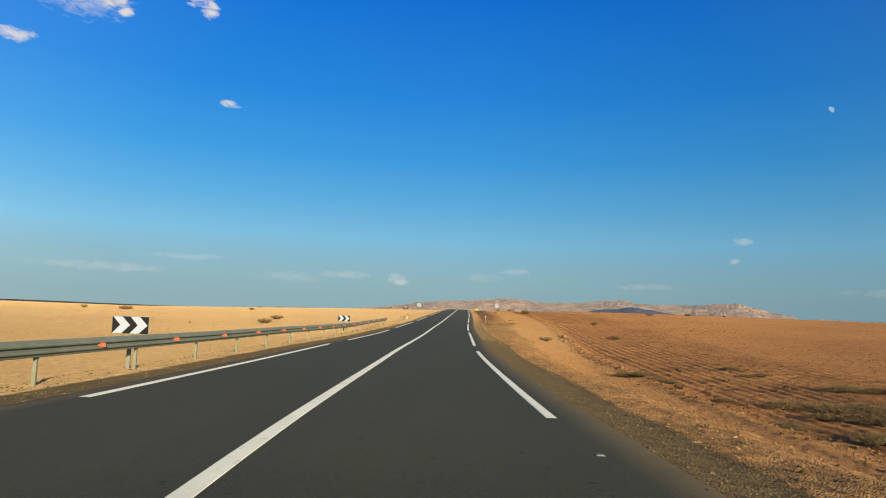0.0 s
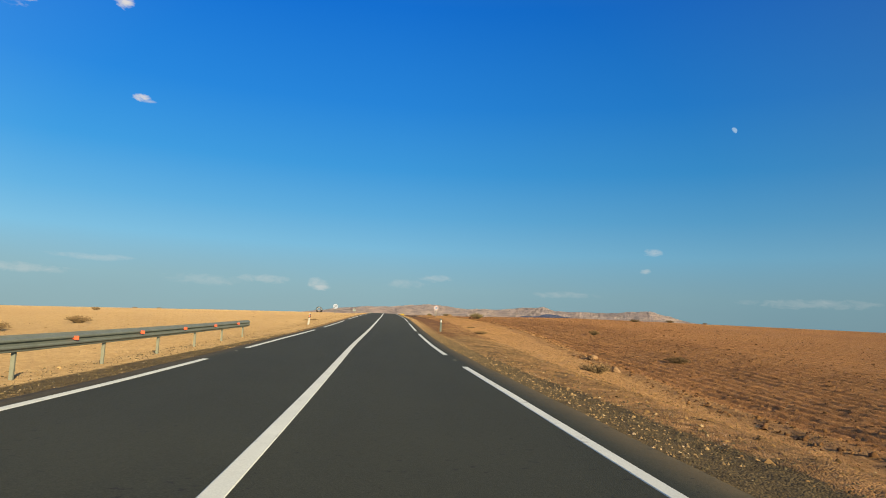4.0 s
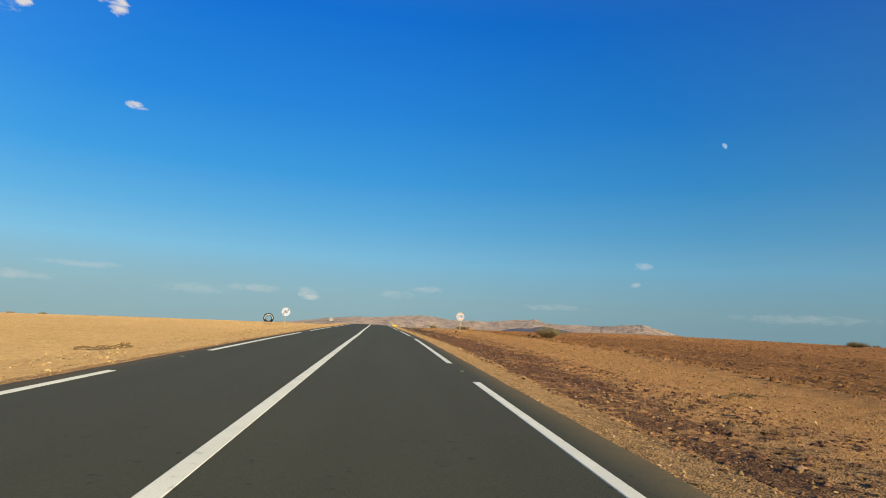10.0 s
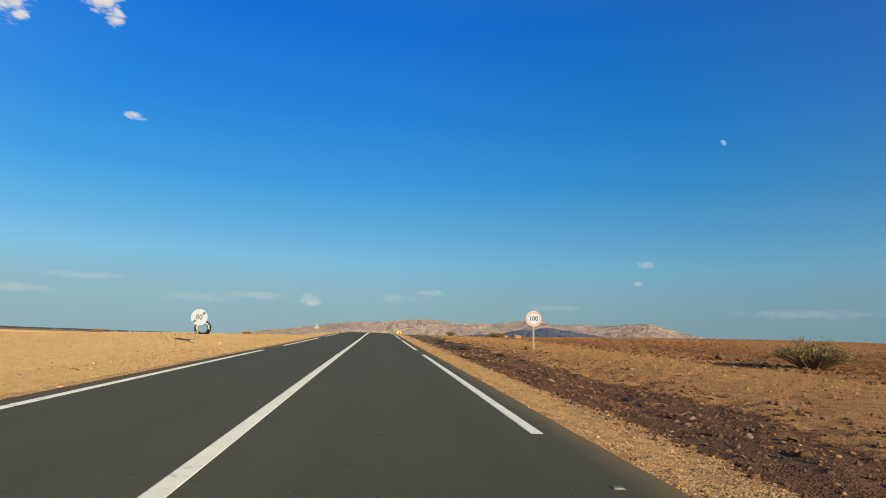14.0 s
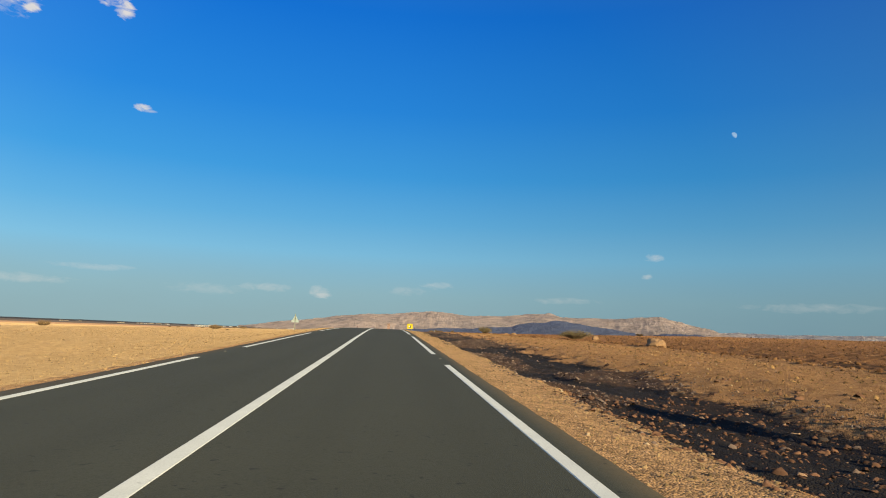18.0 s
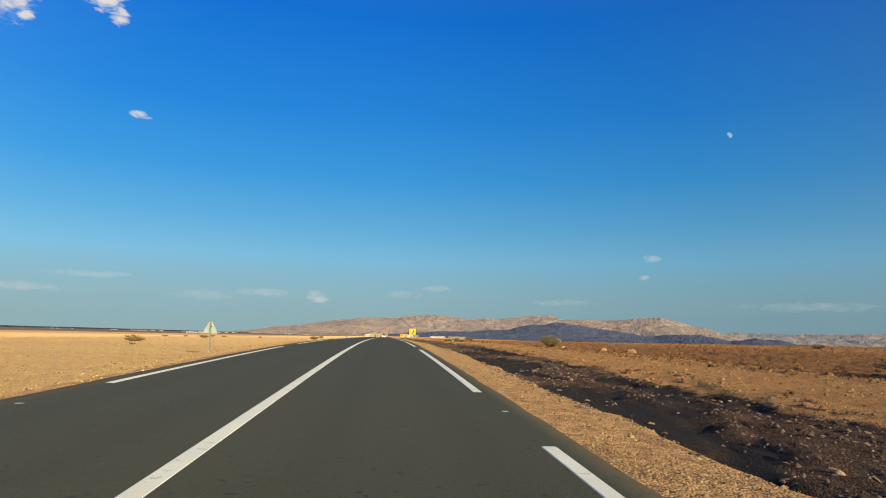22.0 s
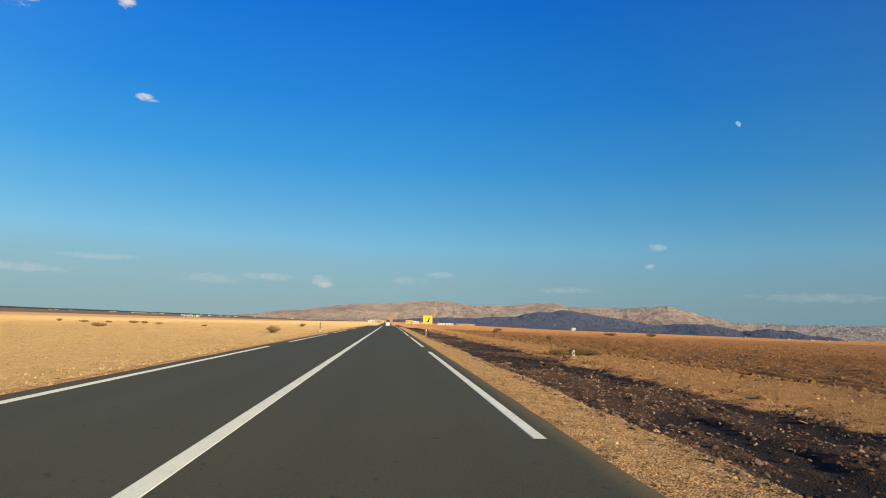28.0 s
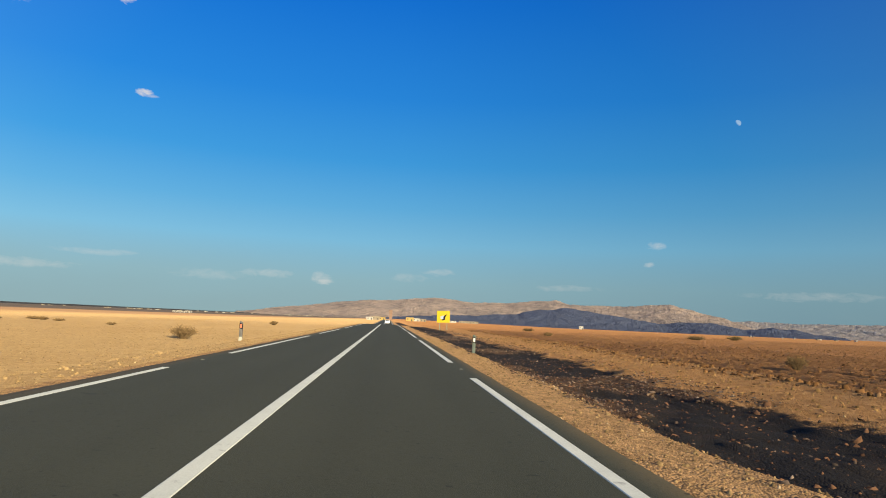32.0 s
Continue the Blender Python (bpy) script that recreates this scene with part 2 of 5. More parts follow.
def asphalt_surface():
    m, t, b = nodes_of("asphalt", 0.85)
    b.inputs["Diffuse Roughness"].default_value = 0.2
    geo = t.nodes.new("ShaderNodeNewGeometry").outputs["Position"]
    off = t.nodes.new("ShaderNodeAttribute")
    off.attribute_name = "offset"
    stretch = t.nodes.new("ShaderNodeMapping")
    stretch.inputs["Scale"].default_value = (1.0, 0.12, 1.0)
    t.links.new(geo, stretch.inputs["Vector"])
    broad = noise_node(t, stretch.outputs[0], 0.9, 5, 0.6)
    patch = noise_node(t, geo, 0.35, 4)
    chip = t.nodes.new("ShaderNodeTexVoronoi")
    chip.inputs["Scale"].default_value = 75.0
    t.links.new(geo, chip.inputs["Vector"])
    col = mix_node(t, contrast(t, broad, 0.3, 0.7), (0.0275, 0.0285, 0.0185), (0.037, 0.038, 0.025))
    col = mix_node(t, math_node(t, "MULTIPLY", contrast(t, patch, 0.45, 0.7), 0.5), col, (0.042, 0.0425, 0.0265))
    # the asphalt turns greyer and lighter past the bend
    tone_along = t.nodes.new("ShaderNodeAttribute")
    tone_along.attribute_name = "tone_along"
    col = mix_node(t, math_node(t, "MULTIPLY", tone_along.outputs["Fac"], 0.42), col, (0.074, 0.074, 0.049))
    # polished wheel tracks
    for centre in (1.05, 2.65, -1.05, -2.6):
        d = math_node(t, "ABSOLUTE", math_node(t, "SUBTRACT", off.outputs["Fac"], centre))
        col = mix_node(t, math_node(t, "MULTIPLY", math_node(t, "SUBTRACT", 1.0, math_node(t, "DIVIDE", d, 0.45), True), 0.3), col, (0.036, 0.036, 0.022))
    # dust blown in from the edges
    edge = math_node(t, "MAXIMUM", math_node(t, "SUBTRACT", off.outputs["Fac"], 3.58), math_node(t, "SUBTRACT", -3.36, off.outputs["Fac"]))
    dust = math_node(t, "MULTIPLY", edge, 3.2, True)
    col = mix_node(t, math_node(t, "MULTIPLY", dust, contrast(t, noise_node(t, geo, 2.3, 6, 0.7), 0.1, 0.55)), col, (0.10, 0.074, 0.038))
    col = mix_node(t, math_node(t, "MULTIPLY", contrast(t, chip.outputs["Color"], 0.2, 0.9), 0.42), col, (0.070, 0.070, 0.045))
    col = mix_node(t, math_node(t, "MULTIPLY", contrast(t, noise_node(t, geo, 26.0, 4, 0.75), 0.5, 0.72), 0.45), col, (0.018, 0.019, 0.012))
    speck = contrast(t, noise_node(t, geo, 9.0, 2, 0.4), 0.70, 0.74)
    col = mix_node(t, math_node(t, "MULTIPLY", speck, 0.6), col, (0.012, 0.012, 0.01))
    tar = contrast(t, noise_node(t, geo, 1.1, 3, 0.4), 0.76, 0.78)
    col = mix_node(t, math_node(t, "MULTIPLY", tar, 0.7), col, (0.02, 0.02, 0.02))
    t.links.new(col, b.inputs["Base Color"])
    b.inputs["Specular IOR Level"].default_value = 0.14
    b.inputs["Roughness"].default_value = 0.82
    bump_node(t, b, chip.outputs["Distance"], 0.5, 0.006)
    return m


def ground_surface():
    m, t, b = nodes_of("ground", 0.95)
    b.inputs["Diffuse Roughness"].default_value = 1.0
    geo = t.nodes.new("ShaderNodeNewGeometry").outputs["Position"]

    def attr(name):
        a = t.nodes.new("ShaderNodeAttribute")
        a.attribute_name = name
        return a.outputs["Fac"]
    n0, n1, n2, n3 = noise_node(t, geo, 0.05, 5), noise_node(t, geo, 0.45, 6, 0.65), noise_node(t, geo, 3.2, 6, 0.7), noise_node(t, geo, 22.0, 4, 0.7)
    rock = t.nodes.new("ShaderNodeTexVoronoi")
    rock.inputs["Scale"].default_value = 13.0
    t.links.new(geo, rock.inputs["Vector"])
    pebble = t.nodes.new("ShaderNodeTexVoronoi")
    pebble.inputs["Scale"].default_value = 38.0
    t.links.new(geo, pebble.inputs["Vector"])

    def mask(name, rough, sharp):
        d = math_node(t, "ADD", attr(name), math_node(t, "MULTIPLY", math_node(t, "SUBTRACT", n2, 0.5), rough))
        d = math_node(t, "ADD", d, math_node(t, "MULTIPLY", math_node(t, "SUBTRACT", n1, 0.5), rough))
        return math_node(t, "ADD", math_node(t, "MULTIPLY", math_node(t, "SUBTRACT", d, 0.5), sharp), 0.5, True)
    lumps = t.nodes.new("ShaderNodeTexVoronoi")
    lumps.inputs["Scale"].default_value = 5.5
    t.links.new(geo, lumps.inputs["Vector"])
    lump_tone = contrast(t, lumps.outputs["Color"], 0.25, 0.8)
    fleck = contrast(t, pebble.outputs["Color"], 0.15, 0.85)
    clod = math_node(t, "SUBTRACT", 1.0, rock.outputs["Distance"])
    far = attr("far")
    sand = mix_node(t, contrast(t, n1, 0.3, 0.7), (0.47, 0.318, 0.148), (0.41, 0.268, 0.116))
    sand = mix_node(t, math_node(t, "MULTIPLY", contrast(t, n0, 0.42, 0.62), 0.55), sand, (0.38, 0.235, 0.098))
    sand = mix_node(t, math_node(t, "MULTIPLY", contrast(t, n3, 0.5, 0.75), 0.45), sand, (0.22, 0.135, 0.066))
    sand = mix_node(t, math_node(t, "MULTIPLY", fleck, 0.5), sand, (0.27, 0.178, 0.082))
    sand = mix_node(t, math_node(t, "MULTIPLY", lump_tone, 0.42), sand, (0.57, 0.405, 0.20))
    soil = mix_node(t, contrast(t, n2, 0.3, 0.72), (0.310, 0.138, 0.047), (0.199, 0.081, 0.028))
    soil = mix_node(t, math_node(t, "MULTIPLY", contrast(t, n0, 0.4, 0.62), 0.65), soil, (0.369, 0.178, 0.061))
    soil = mix_node(t, math_node(t, "MULTIPLY", contrast(t, n1, 0.55, 0.75), 0.6), soil, (0.164, 0.070, 0.023))
    soil = mix_node(t, math_node(t, "MULTIPLY", fleck, 0.45), soil, (0.111, 0.047, 0.018))
    soil = mix_node(t, math_node(t, "MULTIPLY", lump_tone, 0.4), soil, (0.433, 0.213, 0.080))
    field = math_node(t, "ADD", attr("field"), math_node(t, "MULTIPLY", math_node(t, "SUBTRACT", n2, 0.5), 0.5), True)
    col = mix_node(t, field, sand, soil)
    stony = mix_node(t, mix_node(t, 0.35, fleck, lump_tone), (0.111, 0.067, 0.033), (0.433, 0.260, 0.121))
    worn = mix_node(t, mix_node(t, 0.35, fleck, lump_tone), (0.034, 0.027, 0.015), (0.12, 0.086, 0.041))
    gravel = mix_node(t, far, worn, stony)
    gravel = mix_node(t, math_node(t, "MULTIPLY", contrast(t, n3, 0.5, 0.65), 0.4), gravel, (0.10, 0.07, 0.038))
    col = mix_node(t, mask("gravel", 0.7, 3.0), col, gravel)
    slag = mix_node(t, contrast(t, n3, 0.35, 0.75), (0.012, 0.0108, 0.0105), (0.023, 0.0185, 0.0155))
    slag = mix_node(t, attr("ash"), mix_node(t, mix_node(t, 0.4, fleck, lump_tone), (0.042, 0.022, 0.014), (0.125, 0.064, 0.036)), slag)
    crumbs = math_node(t, "MULTIPLY", contrast(t, n1, 0.50, 0.64), contrast(t, n2, 0.42, 0.6))
    slag = mix_node(t, math_node(t, "MULTIPLY", crumbs, 0.4), slag, mix_node(t, fleck, (0.030, 0.019, 0.013), (0.115, 0.062, 0.034)))
    crest = math_node(t, "ADD", attr("ridge"), math_node(t, "MULTIPLY", math_node(t, "SUBTRACT", n2, 0.5), 1.5))
    slag = mix_node(t, contrast(t, crest, 0.5, 1.3), slag, mix_node(t, fleck, (0.035, 0.022, 0.015), (0.11, 0.062, 0.034)))
    col = mix_node(t, mask("ditch", 0.8, 4.0), col, slag)
    wide = math_node(t, "ADD", attr("plain"), math_node(t, "MULTIPLY", math_node(t, "SUBTRACT", n0, 0.5), 0.12))
    col = mix_node(t, contrast(t, wide, 0.02, 0.12), col, mix_node(t, contrast(t, n1, 0.35, 0.65), (0.22, 0.132, 0.074), (0.27, 0.165, 0.09)))
    plain = mix_node(t, contrast(t, n0, 0.4, 0.6), (0.05, 0.043, 0.04), (0.085, 0.065, 0.05))
    col = mix_node(t, contrast(t, wide, 0.34, 0.5), col, plain)
    t.links.new(col, b.inputs["Base Color"])
    b.inputs["Specular IOR Level"].default_value = 0.1
    # ploughed rows run along the road
    row = math_node(t, "ADD", math_node(t, "MULTIPLY", attr("across"), 6.981), math_node(t, "MULTIPLY", n1, 1.6))
    row = math_node(t, "MULTIPLY", math_node(t, "ADD", math_node(t, "SINE", row), 1.0), math_node(t, "MULTIPLY", contrast(t, attr("across"), 25.0, 32.0), 1.1))
    h = math_node(t, "ADD", math_node(t, "MULTIPLY", n3, 0.22), math_node(t, "MULTIPLY", n2, 0.15))
    h = math_node(t, "ADD", h, math_node(t, "MULTIPLY", clod, math_node(t, "ADD", math_node(t, "MULTIPLY", field, 0.35), 0.35)))
    h = math_node(t, "ADD", h, math_node(t, "MULTIPLY", pebble.outputs["Distance"], -0.8))
    h = math_node(t, "ADD", h, row)
    h = math_node(t, "MULTIPLY", h, math_node(t, "SUBTRACT", 1.0, math_node(t, "MULTIPLY", attr("ditch"), 0.55)))
    h = math_node(t, "MULTIPLY", h, math_node(t, "SUBTRACT", 1.0, math_node(t, "MULTIPLY", attr("gravel"), 0.5)))
    bump_node(t, b, h, 0.9, 0.05)
    return m


def mountain_surface(name, lit, dark, streak, scale):
    m, t, b = nodes_of(name, 1.0)
    b.inputs["Diffuse Roughness"].default_value = 0.8
    geo = t.nodes.new("ShaderNodeNewGeometry").outputs["Position"]
    flatten = t.nodes.new("ShaderNodeMapping")
    flatten.inputs["Scale"].default_value = (1.0, 1.0, 3.5)
    t.links.new(geo, flatten.inputs["Vector"])
    n1, n2 = noise_node(t, flatten.outputs[0], scale, 7, 0.65), noise_node(t, flatten.outputs[0], scale * 5, 7, 0.75)
    # sunlit and shaded tones of the slopes are mixed in by noise
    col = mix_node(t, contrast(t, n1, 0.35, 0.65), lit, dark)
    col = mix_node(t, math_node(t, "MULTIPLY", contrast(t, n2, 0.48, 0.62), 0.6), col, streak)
    t.links.new(col, b.inputs["Base Color"])
    b.inputs["Specular IOR Level"].default_value = 0.0
    bump_node(t, b, n2, 1.0, 50.0)
    return m


STUD = surface("stud_plastic", (0.20, 0.19, 0.16), (0.15, 0.14, 0.12), 20, 90, 0.6, bump=0.1)
ASPHALT, GROUND = asphalt_surface(), ground_surface()
PAINT = surface("road_paint", (0.62, 0.63, 0.55), (0.54, 0.55, 0.48), 1.6, 60, 0.6, bump=0.4, distance=0.004, worn=(0.30, 0.30, 0.27), worn_at=0.60)
PAINT.node_tree.nodes["Principled BSDF"].inputs["Diffuse Roughness"].default_value = 0.2
STEEL = surface("galvanised_steel", (0.1952, 0.2157, 0.179), (0.1423, 0.1606, 0.1331), 2.0, 30, 0.6, 0.0, bump=0.1, worn=(0.1262, 0.1148, 0.08262), worn_at=0.68)
POST_STEEL = surface("post_steel", (0.2057, 0.2105, 0.1543), (0.1543, 0.159, 0.1169), 5.0, 40, 0.6, 0.0, worn=(0.08415, 0.06545, 0.04208))
ORANGE = surface("orange_reflector", (0.714, 0.119, 0.051), (0.612, 0.0935, 0.0442), 12, 80, 0.5, bump=0.1)
SIGN_BLACK = surface("sign_black", (0.0068, 0.0068, 0.00765), (0.0119, 0.0119, 0.0119), 5, 60, 0.6, bump=0.05)
SIGN_WHITE = surface("sign_white", (0.323, 0.3655, 0.4505), (0.2924, 0.3315, 0.408), 3, 50, 0.6, bump=0.05, worn=(0.255, 0.2635, 0.2805), worn_at=0.7)
FADED_RED = surface("faded_red", (0.3485, 0.2006, 0.1564), (0.357, 0.238, 0.1955), 3.5, 40, 0.6, bump=0.05, worn=(0.357, 0.238, 0.1955), worn_at=0.62)
SIGN_BLUE = surface("sign_blue", (0.0153, 0.034, 0.119), (0.0187, 0.0408, 0.136), 4, 40, 0.6, bump=0.05)
SIGN_GREY = surface("sign_grey", (0.0918, 0.0918, 0.0918), (0.1428, 0.1377, 0.1326), 4, 40, 0.5, bump=0.05)
SIGN_BACK = surface("sign_back", (0.255, 0.306, 0.2805), (0.221, 0.2635, 0.2431), 3, 30, 0.6, 0.0, bump=0.05, worn=(0.17, 0.17, 0.1445), worn_at=0.68)
YELLOW = surface("sign_yellow", (0.4388, 0.3434, 0.009537), (0.4005, 0.3051, 0.009537), 2, 40, 0.45, bump=0.05)
PLASTIC_GREY = surface("post_grey", (0.0986, 0.1224, 0.1088), (0.0816, 0.102, 0.0901), 5, 50, 0.55, bump=0.1, worn=(0.1445, 0.136, 0.102), worn_at=0.66)
PLASTIC_WHITE = surface("post_white", (0.3771, 0.368, 0.3051), (0.3142, 0.3007, 0.2513), 5, 50, 0.5, bump=0.1, worn=(0.2154, 0.1795, 0.1257), worn_at=0.64)
REFLECT_WHITE = surface("white_reflector", (0.595, 0.595, 0.5712), (0.5236, 0.5236, 0.4998), 20, 90, 0.25, bump=0.2)
REFLECT_RED = surface("red_reflector", (0.56, 0.14, 0.075), (0.62, 0.20, 0.12), 20, 90, 0.3, bump=0.2)
RUBBER = surface("tyre_rubber", (0.0085, 0.0085, 0.00935), (0.0153, 0.01445, 0.01445), 3, 30, 0.85, bump=0.3, worn=(0.034, 0.0289, 0.0238), worn_at=0.7)
TYRE_PAINT = surface("tyre_white_paint", (0.323, 0.34, 0.3485), (0.255, 0.2635, 0.272), 4, 30, 0.6, bump=0.2, worn=(0.068, 0.068, 0.068), worn_at=0.6)
BOULDER = surface("boulder", (0.2846, 0.1739, 0.08959), (0.2108, 0.1265, 0.06324), 2.5, 18, 0.95, bump=0.8, distance=0.03, worn=(0.3478, 0.2424, 0.1476), worn_at=0.6)
EARTH_CLOD = surface("earth_clod", (0.1275, 0.0595, 0.0272), (0.085, 0.0425, 0.0204), 4, 24, 0.95, bump=0.8, distance=0.02)
RED_ROCK = surface("red_rock", (0.20, 0.115, 0.07), (0.13, 0.07, 0.042), 4, 40, 0.9, bump=0.6, worn=(0.30, 0.20, 0.13), worn_at=0.62)
PALE_STONE = surface("pale_stone", (0.3703, 0.2917, 0.202), (0.3029, 0.2244, 0.1459), 3, 20, 0.95, bump=0.8, distance=0.02)
RUBBLE = island_surface("rubble", (0.0203, 0.0174, 0.01595), (0.174, 0.1218, 0.0899), (0.29, 0.2175, 0.1595))
RED_RUBBLE = island_surface("red_rubble", (0.0377, 0.0203, 0.01305), (0.1958, 0.1015, 0.0551), (0.2755, 0.174, 0.1015))
CLODS = island_surface("clods", (0.058, 0.0261, 0.01015), (0.2248, 0.1131, 0.04205), (0.2755, 0.1668, 0.0841))
TAN_GRIT = island_surface("tan_grit", (0.07975, 0.04495, 0.0174), (0.3117, 0.1856, 0.0725), (0.377, 0.261, 0.1305))
SAND_GRIT = island_surface("sand_grit", (0.1232, 0.0812, 0.0377), (0.3915, 0.261, 0.116), (0.4785, 0.348, 0.174))
PEBBLES = island_surface("pebbles", (0.087, 0.058, 0.029), (0.3262, 0.2204, 0.1044), (0.3915, 0.29, 0.174))
GRIT = island_surface("grit", (0.0435, 0.03654, 0.02175), (0.1392, 0.1044, 0.05394), (0.2262, 0.174, 0.1044))
TWIG = island_surface("dry_twigs", (0.091, 0.061, 0.033), (0.158, 0.107, 0.055), fine=12, bump=0.1)
LEAF = island_surface("dry_leaves", (0.121, 0.106, 0.047), (0.245, 0.205, 0.094), (0.287, 0.235, 0.113), fine=12, bump=0.1)
PALE_LEAF = island_surface("greyish_leaves", (0.087, 0.0696, 0.0348), (0.1812, 0.1421, 0.0725), (0.2175, 0.1668, 0.087), fine=12, bump=0.1)
DRY_LEAF = island_surface("dead_leaves", (0.147, 0.094, 0.043), (0.254, 0.168, 0.080), fine=12, bump=0.1)
# distance haze is lightened into these rock tones, valley shade into the streaks
HILL = mountain_surface("hazy_mountain_rock", (0.43, 0.345, 0.302), (0.30, 0.255, 0.243), (0.15, 0.138, 0.154), 0.0035)
# cloud shade and distance haze are put into this dark blue
SHADED_HILL = mountain_surface("shaded_hazy_hill", (0.098, 0.120, 0.195), (0.085, 0.107, 0.178), (0.113, 0.128, 0.187), 0.003)
# bluish-grey tones that carry the haze of the far distance
HAZY_HILL = mountain_surface("hazy_far_hill", (0.375, 0.3225, 0.3), (0.2625, 0.258, 0.2775), (0.165, 0.183, 0.225), 0.002)
LOW_HILL = mountain_surface("low_hill", (0.0825, 0.09, 0.105), (0.093, 0.096, 0.105), (0.069, 0.0765, 0.09), 0.004)
PLASTER = surface("plaster", (0.274, 0.2319, 0.1739), (0.2213, 0.1845, 0.137), 0.4, 6, 0.9, bump=0.2)
WHITEWASH = surface("whitewash", (0.4427, 0.4216, 0.3794), (0.3689, 0.3531, 0.3162), 0.4, 6, 0.9, bump=0.2)
OCHRE_WALL = surface("ochre_wall", (0.4005, 0.2951, 0.1054), (0.3478, 0.2477, 0.08432), 0.4, 6, 0.9, bump=0.2)
PINK_WALL = surface("pink_wall", (0.253, 0.1634, 0.1212), (0.2108, 0.137, 0.1001), 0.4, 6, 0.9, bump=0.2)
DARK_OPENING = surface("dark_opening", (0.051, 0.051, 0.0595), (0.085, 0.085, 0.085), 2, 20, 0.5, bump=0.0)
CAR_PAINT = surface("white_car_paint", (0.8, 0.8, 0.7956), (0.7548, 0.7548, 0.7344), 2, 30, 0.3, bump=0.0)
CAR_GLASS = surface("dark_car_glass", (0.034, 0.0425, 0.051), (0.051, 0.0595, 0.068), 2, 20, 0.1, bump=0.0)


# ---- the line of the road and the lie of the land ----
HEADING_S = [-60, -10, -5, 0, 5, 10, 15, 20, 25, 30, 35, 40, 45, 50, 60, 70, 80, 90, 130, 140, 330, 420, 6000]
HEADING = [0.43, 0.2001, 0.1594, 0.1186, 0.0779, 0.049, 0.041, 0.0395, 0.0359, 0.0246, 0.0171, 0.0128, 0.0131, 0.0156, 0.0156, 0.002, -0.0006, -0.0008, -0.0025, 0.0072, 0.0072, 0.009, 0.009]
SLOPE_S = [-60, -20, 0, 20, 40, 60, 80, 100, 120, 140, 160, 180, 200, 220, 240, 260, 280, 300, 425, 450, 500, 530, 560, 760, 800, 6000]
SLOPE = [-0.024, -0.02, -0.012, -0.004, 0.0074, 0.0169, 0.0245, 0.0315, 0.0303, 0.0249, 0.0218, 0.0226, 0.0246, 0.0208, 0.0114, 0.0031, 0.0008, 0.0, 0.0, -0.012, -0.012, -0.003, 0.001, 0.002, 0.0, 0.0]
BANK_S, BANK = [-10, 10, 30, 50, 70, 100], [0.0167, 0.0, 0.012, -0.0038, 0.0056, 0.0]
_s = np.arange(-60.0, 5201.0, 1.0)
_h, _g = np.interp(_s, HEADING_S, HEADING), np.interp(_s, SLOPE_S, SLOPE)
ROAD_X, ROAD_Y, ROAD_Z = np.cumsum(-np.sin(_h)), np.cumsum(np.cos(_h)), np.cumsum(_g)
_o = 60
ROAD_X, ROAD_Y, ROAD_Z = ROAD_X - ROAD_X[261 + _o], ROAD_Y - ROAD_Y[_o], ROAD_Z - ROAD_Z[_o]


def on_road(s, off, up=0.0):
    """A point of the road: metres along it, metres to the right of its middle."""
    a = np.interp(s, _s, _h)
    return Vector((float(np.interp(s, _s, ROAD_X) + off * math.cos(a)), float(np.interp(s, _s, ROAD_Y) + off * math.sin(a)), float(np.interp(s, _s, ROAD_Z) + up - np.clip(off, -6, 6) * np.interp(s, BANK_S, BANK))))


_tables = [np.random.RandomState(k).rand(256, 256) for k in range(6)]


def value_noise(x, y, k=0):
    """Smooth noise in 0..1 over arrays."""
    xi, yi = np.floor(x).astype(int), np.floor(y).astype(int)
    u, v = x - xi, y - yi
    u, v = u * u * (3 - 2 * u), v * v * (3 - 2 * v)
    tb = _tables[k]
    a, b, c, d = tb[xi % 256, yi % 256], tb[(xi + 1) % 256, yi % 256], tb[xi % 256, (yi + 1) % 256], tb[(xi + 1) % 256, (yi + 1) % 256]
    return (a * (1 - u) + b * u) * (1 - v) + (c * (1 - u) + d * u) * v


def fractal(x, y, octaves=4, k=0):
    out, amp, tot = 0, 1.0, 0.0
    for i in range(octaves):
        out, tot = out + amp * value_noise(x * 2 ** i + 17 * i, y * 2 ** i + 31 * i, (k + i) % 6), tot + amp
        amp *= 0.55
    return out / tot


def step(a, b, x):
    u = np.clip((x - a) / (b - a), 0, 1)
    return u * u * (3 - 2 * u)


FURROW = 2 * math.pi / 0.9


def field_edge(y):
    """How far from the middle of the road the ploughed field begins."""
    return np.interp(y, [45, 62, 85, 108, 150, 190, 228, 260, 300, 340], [14.3, 14.4, 15.6, 16.6, 15.9, 16.4, 15.2, 14.8, 12.9, 14.0])


def furrow_phase(x, y):
    return 4.0 * (fractal(x * 0.05, y * 0.03, 2, 1) - 0.5)


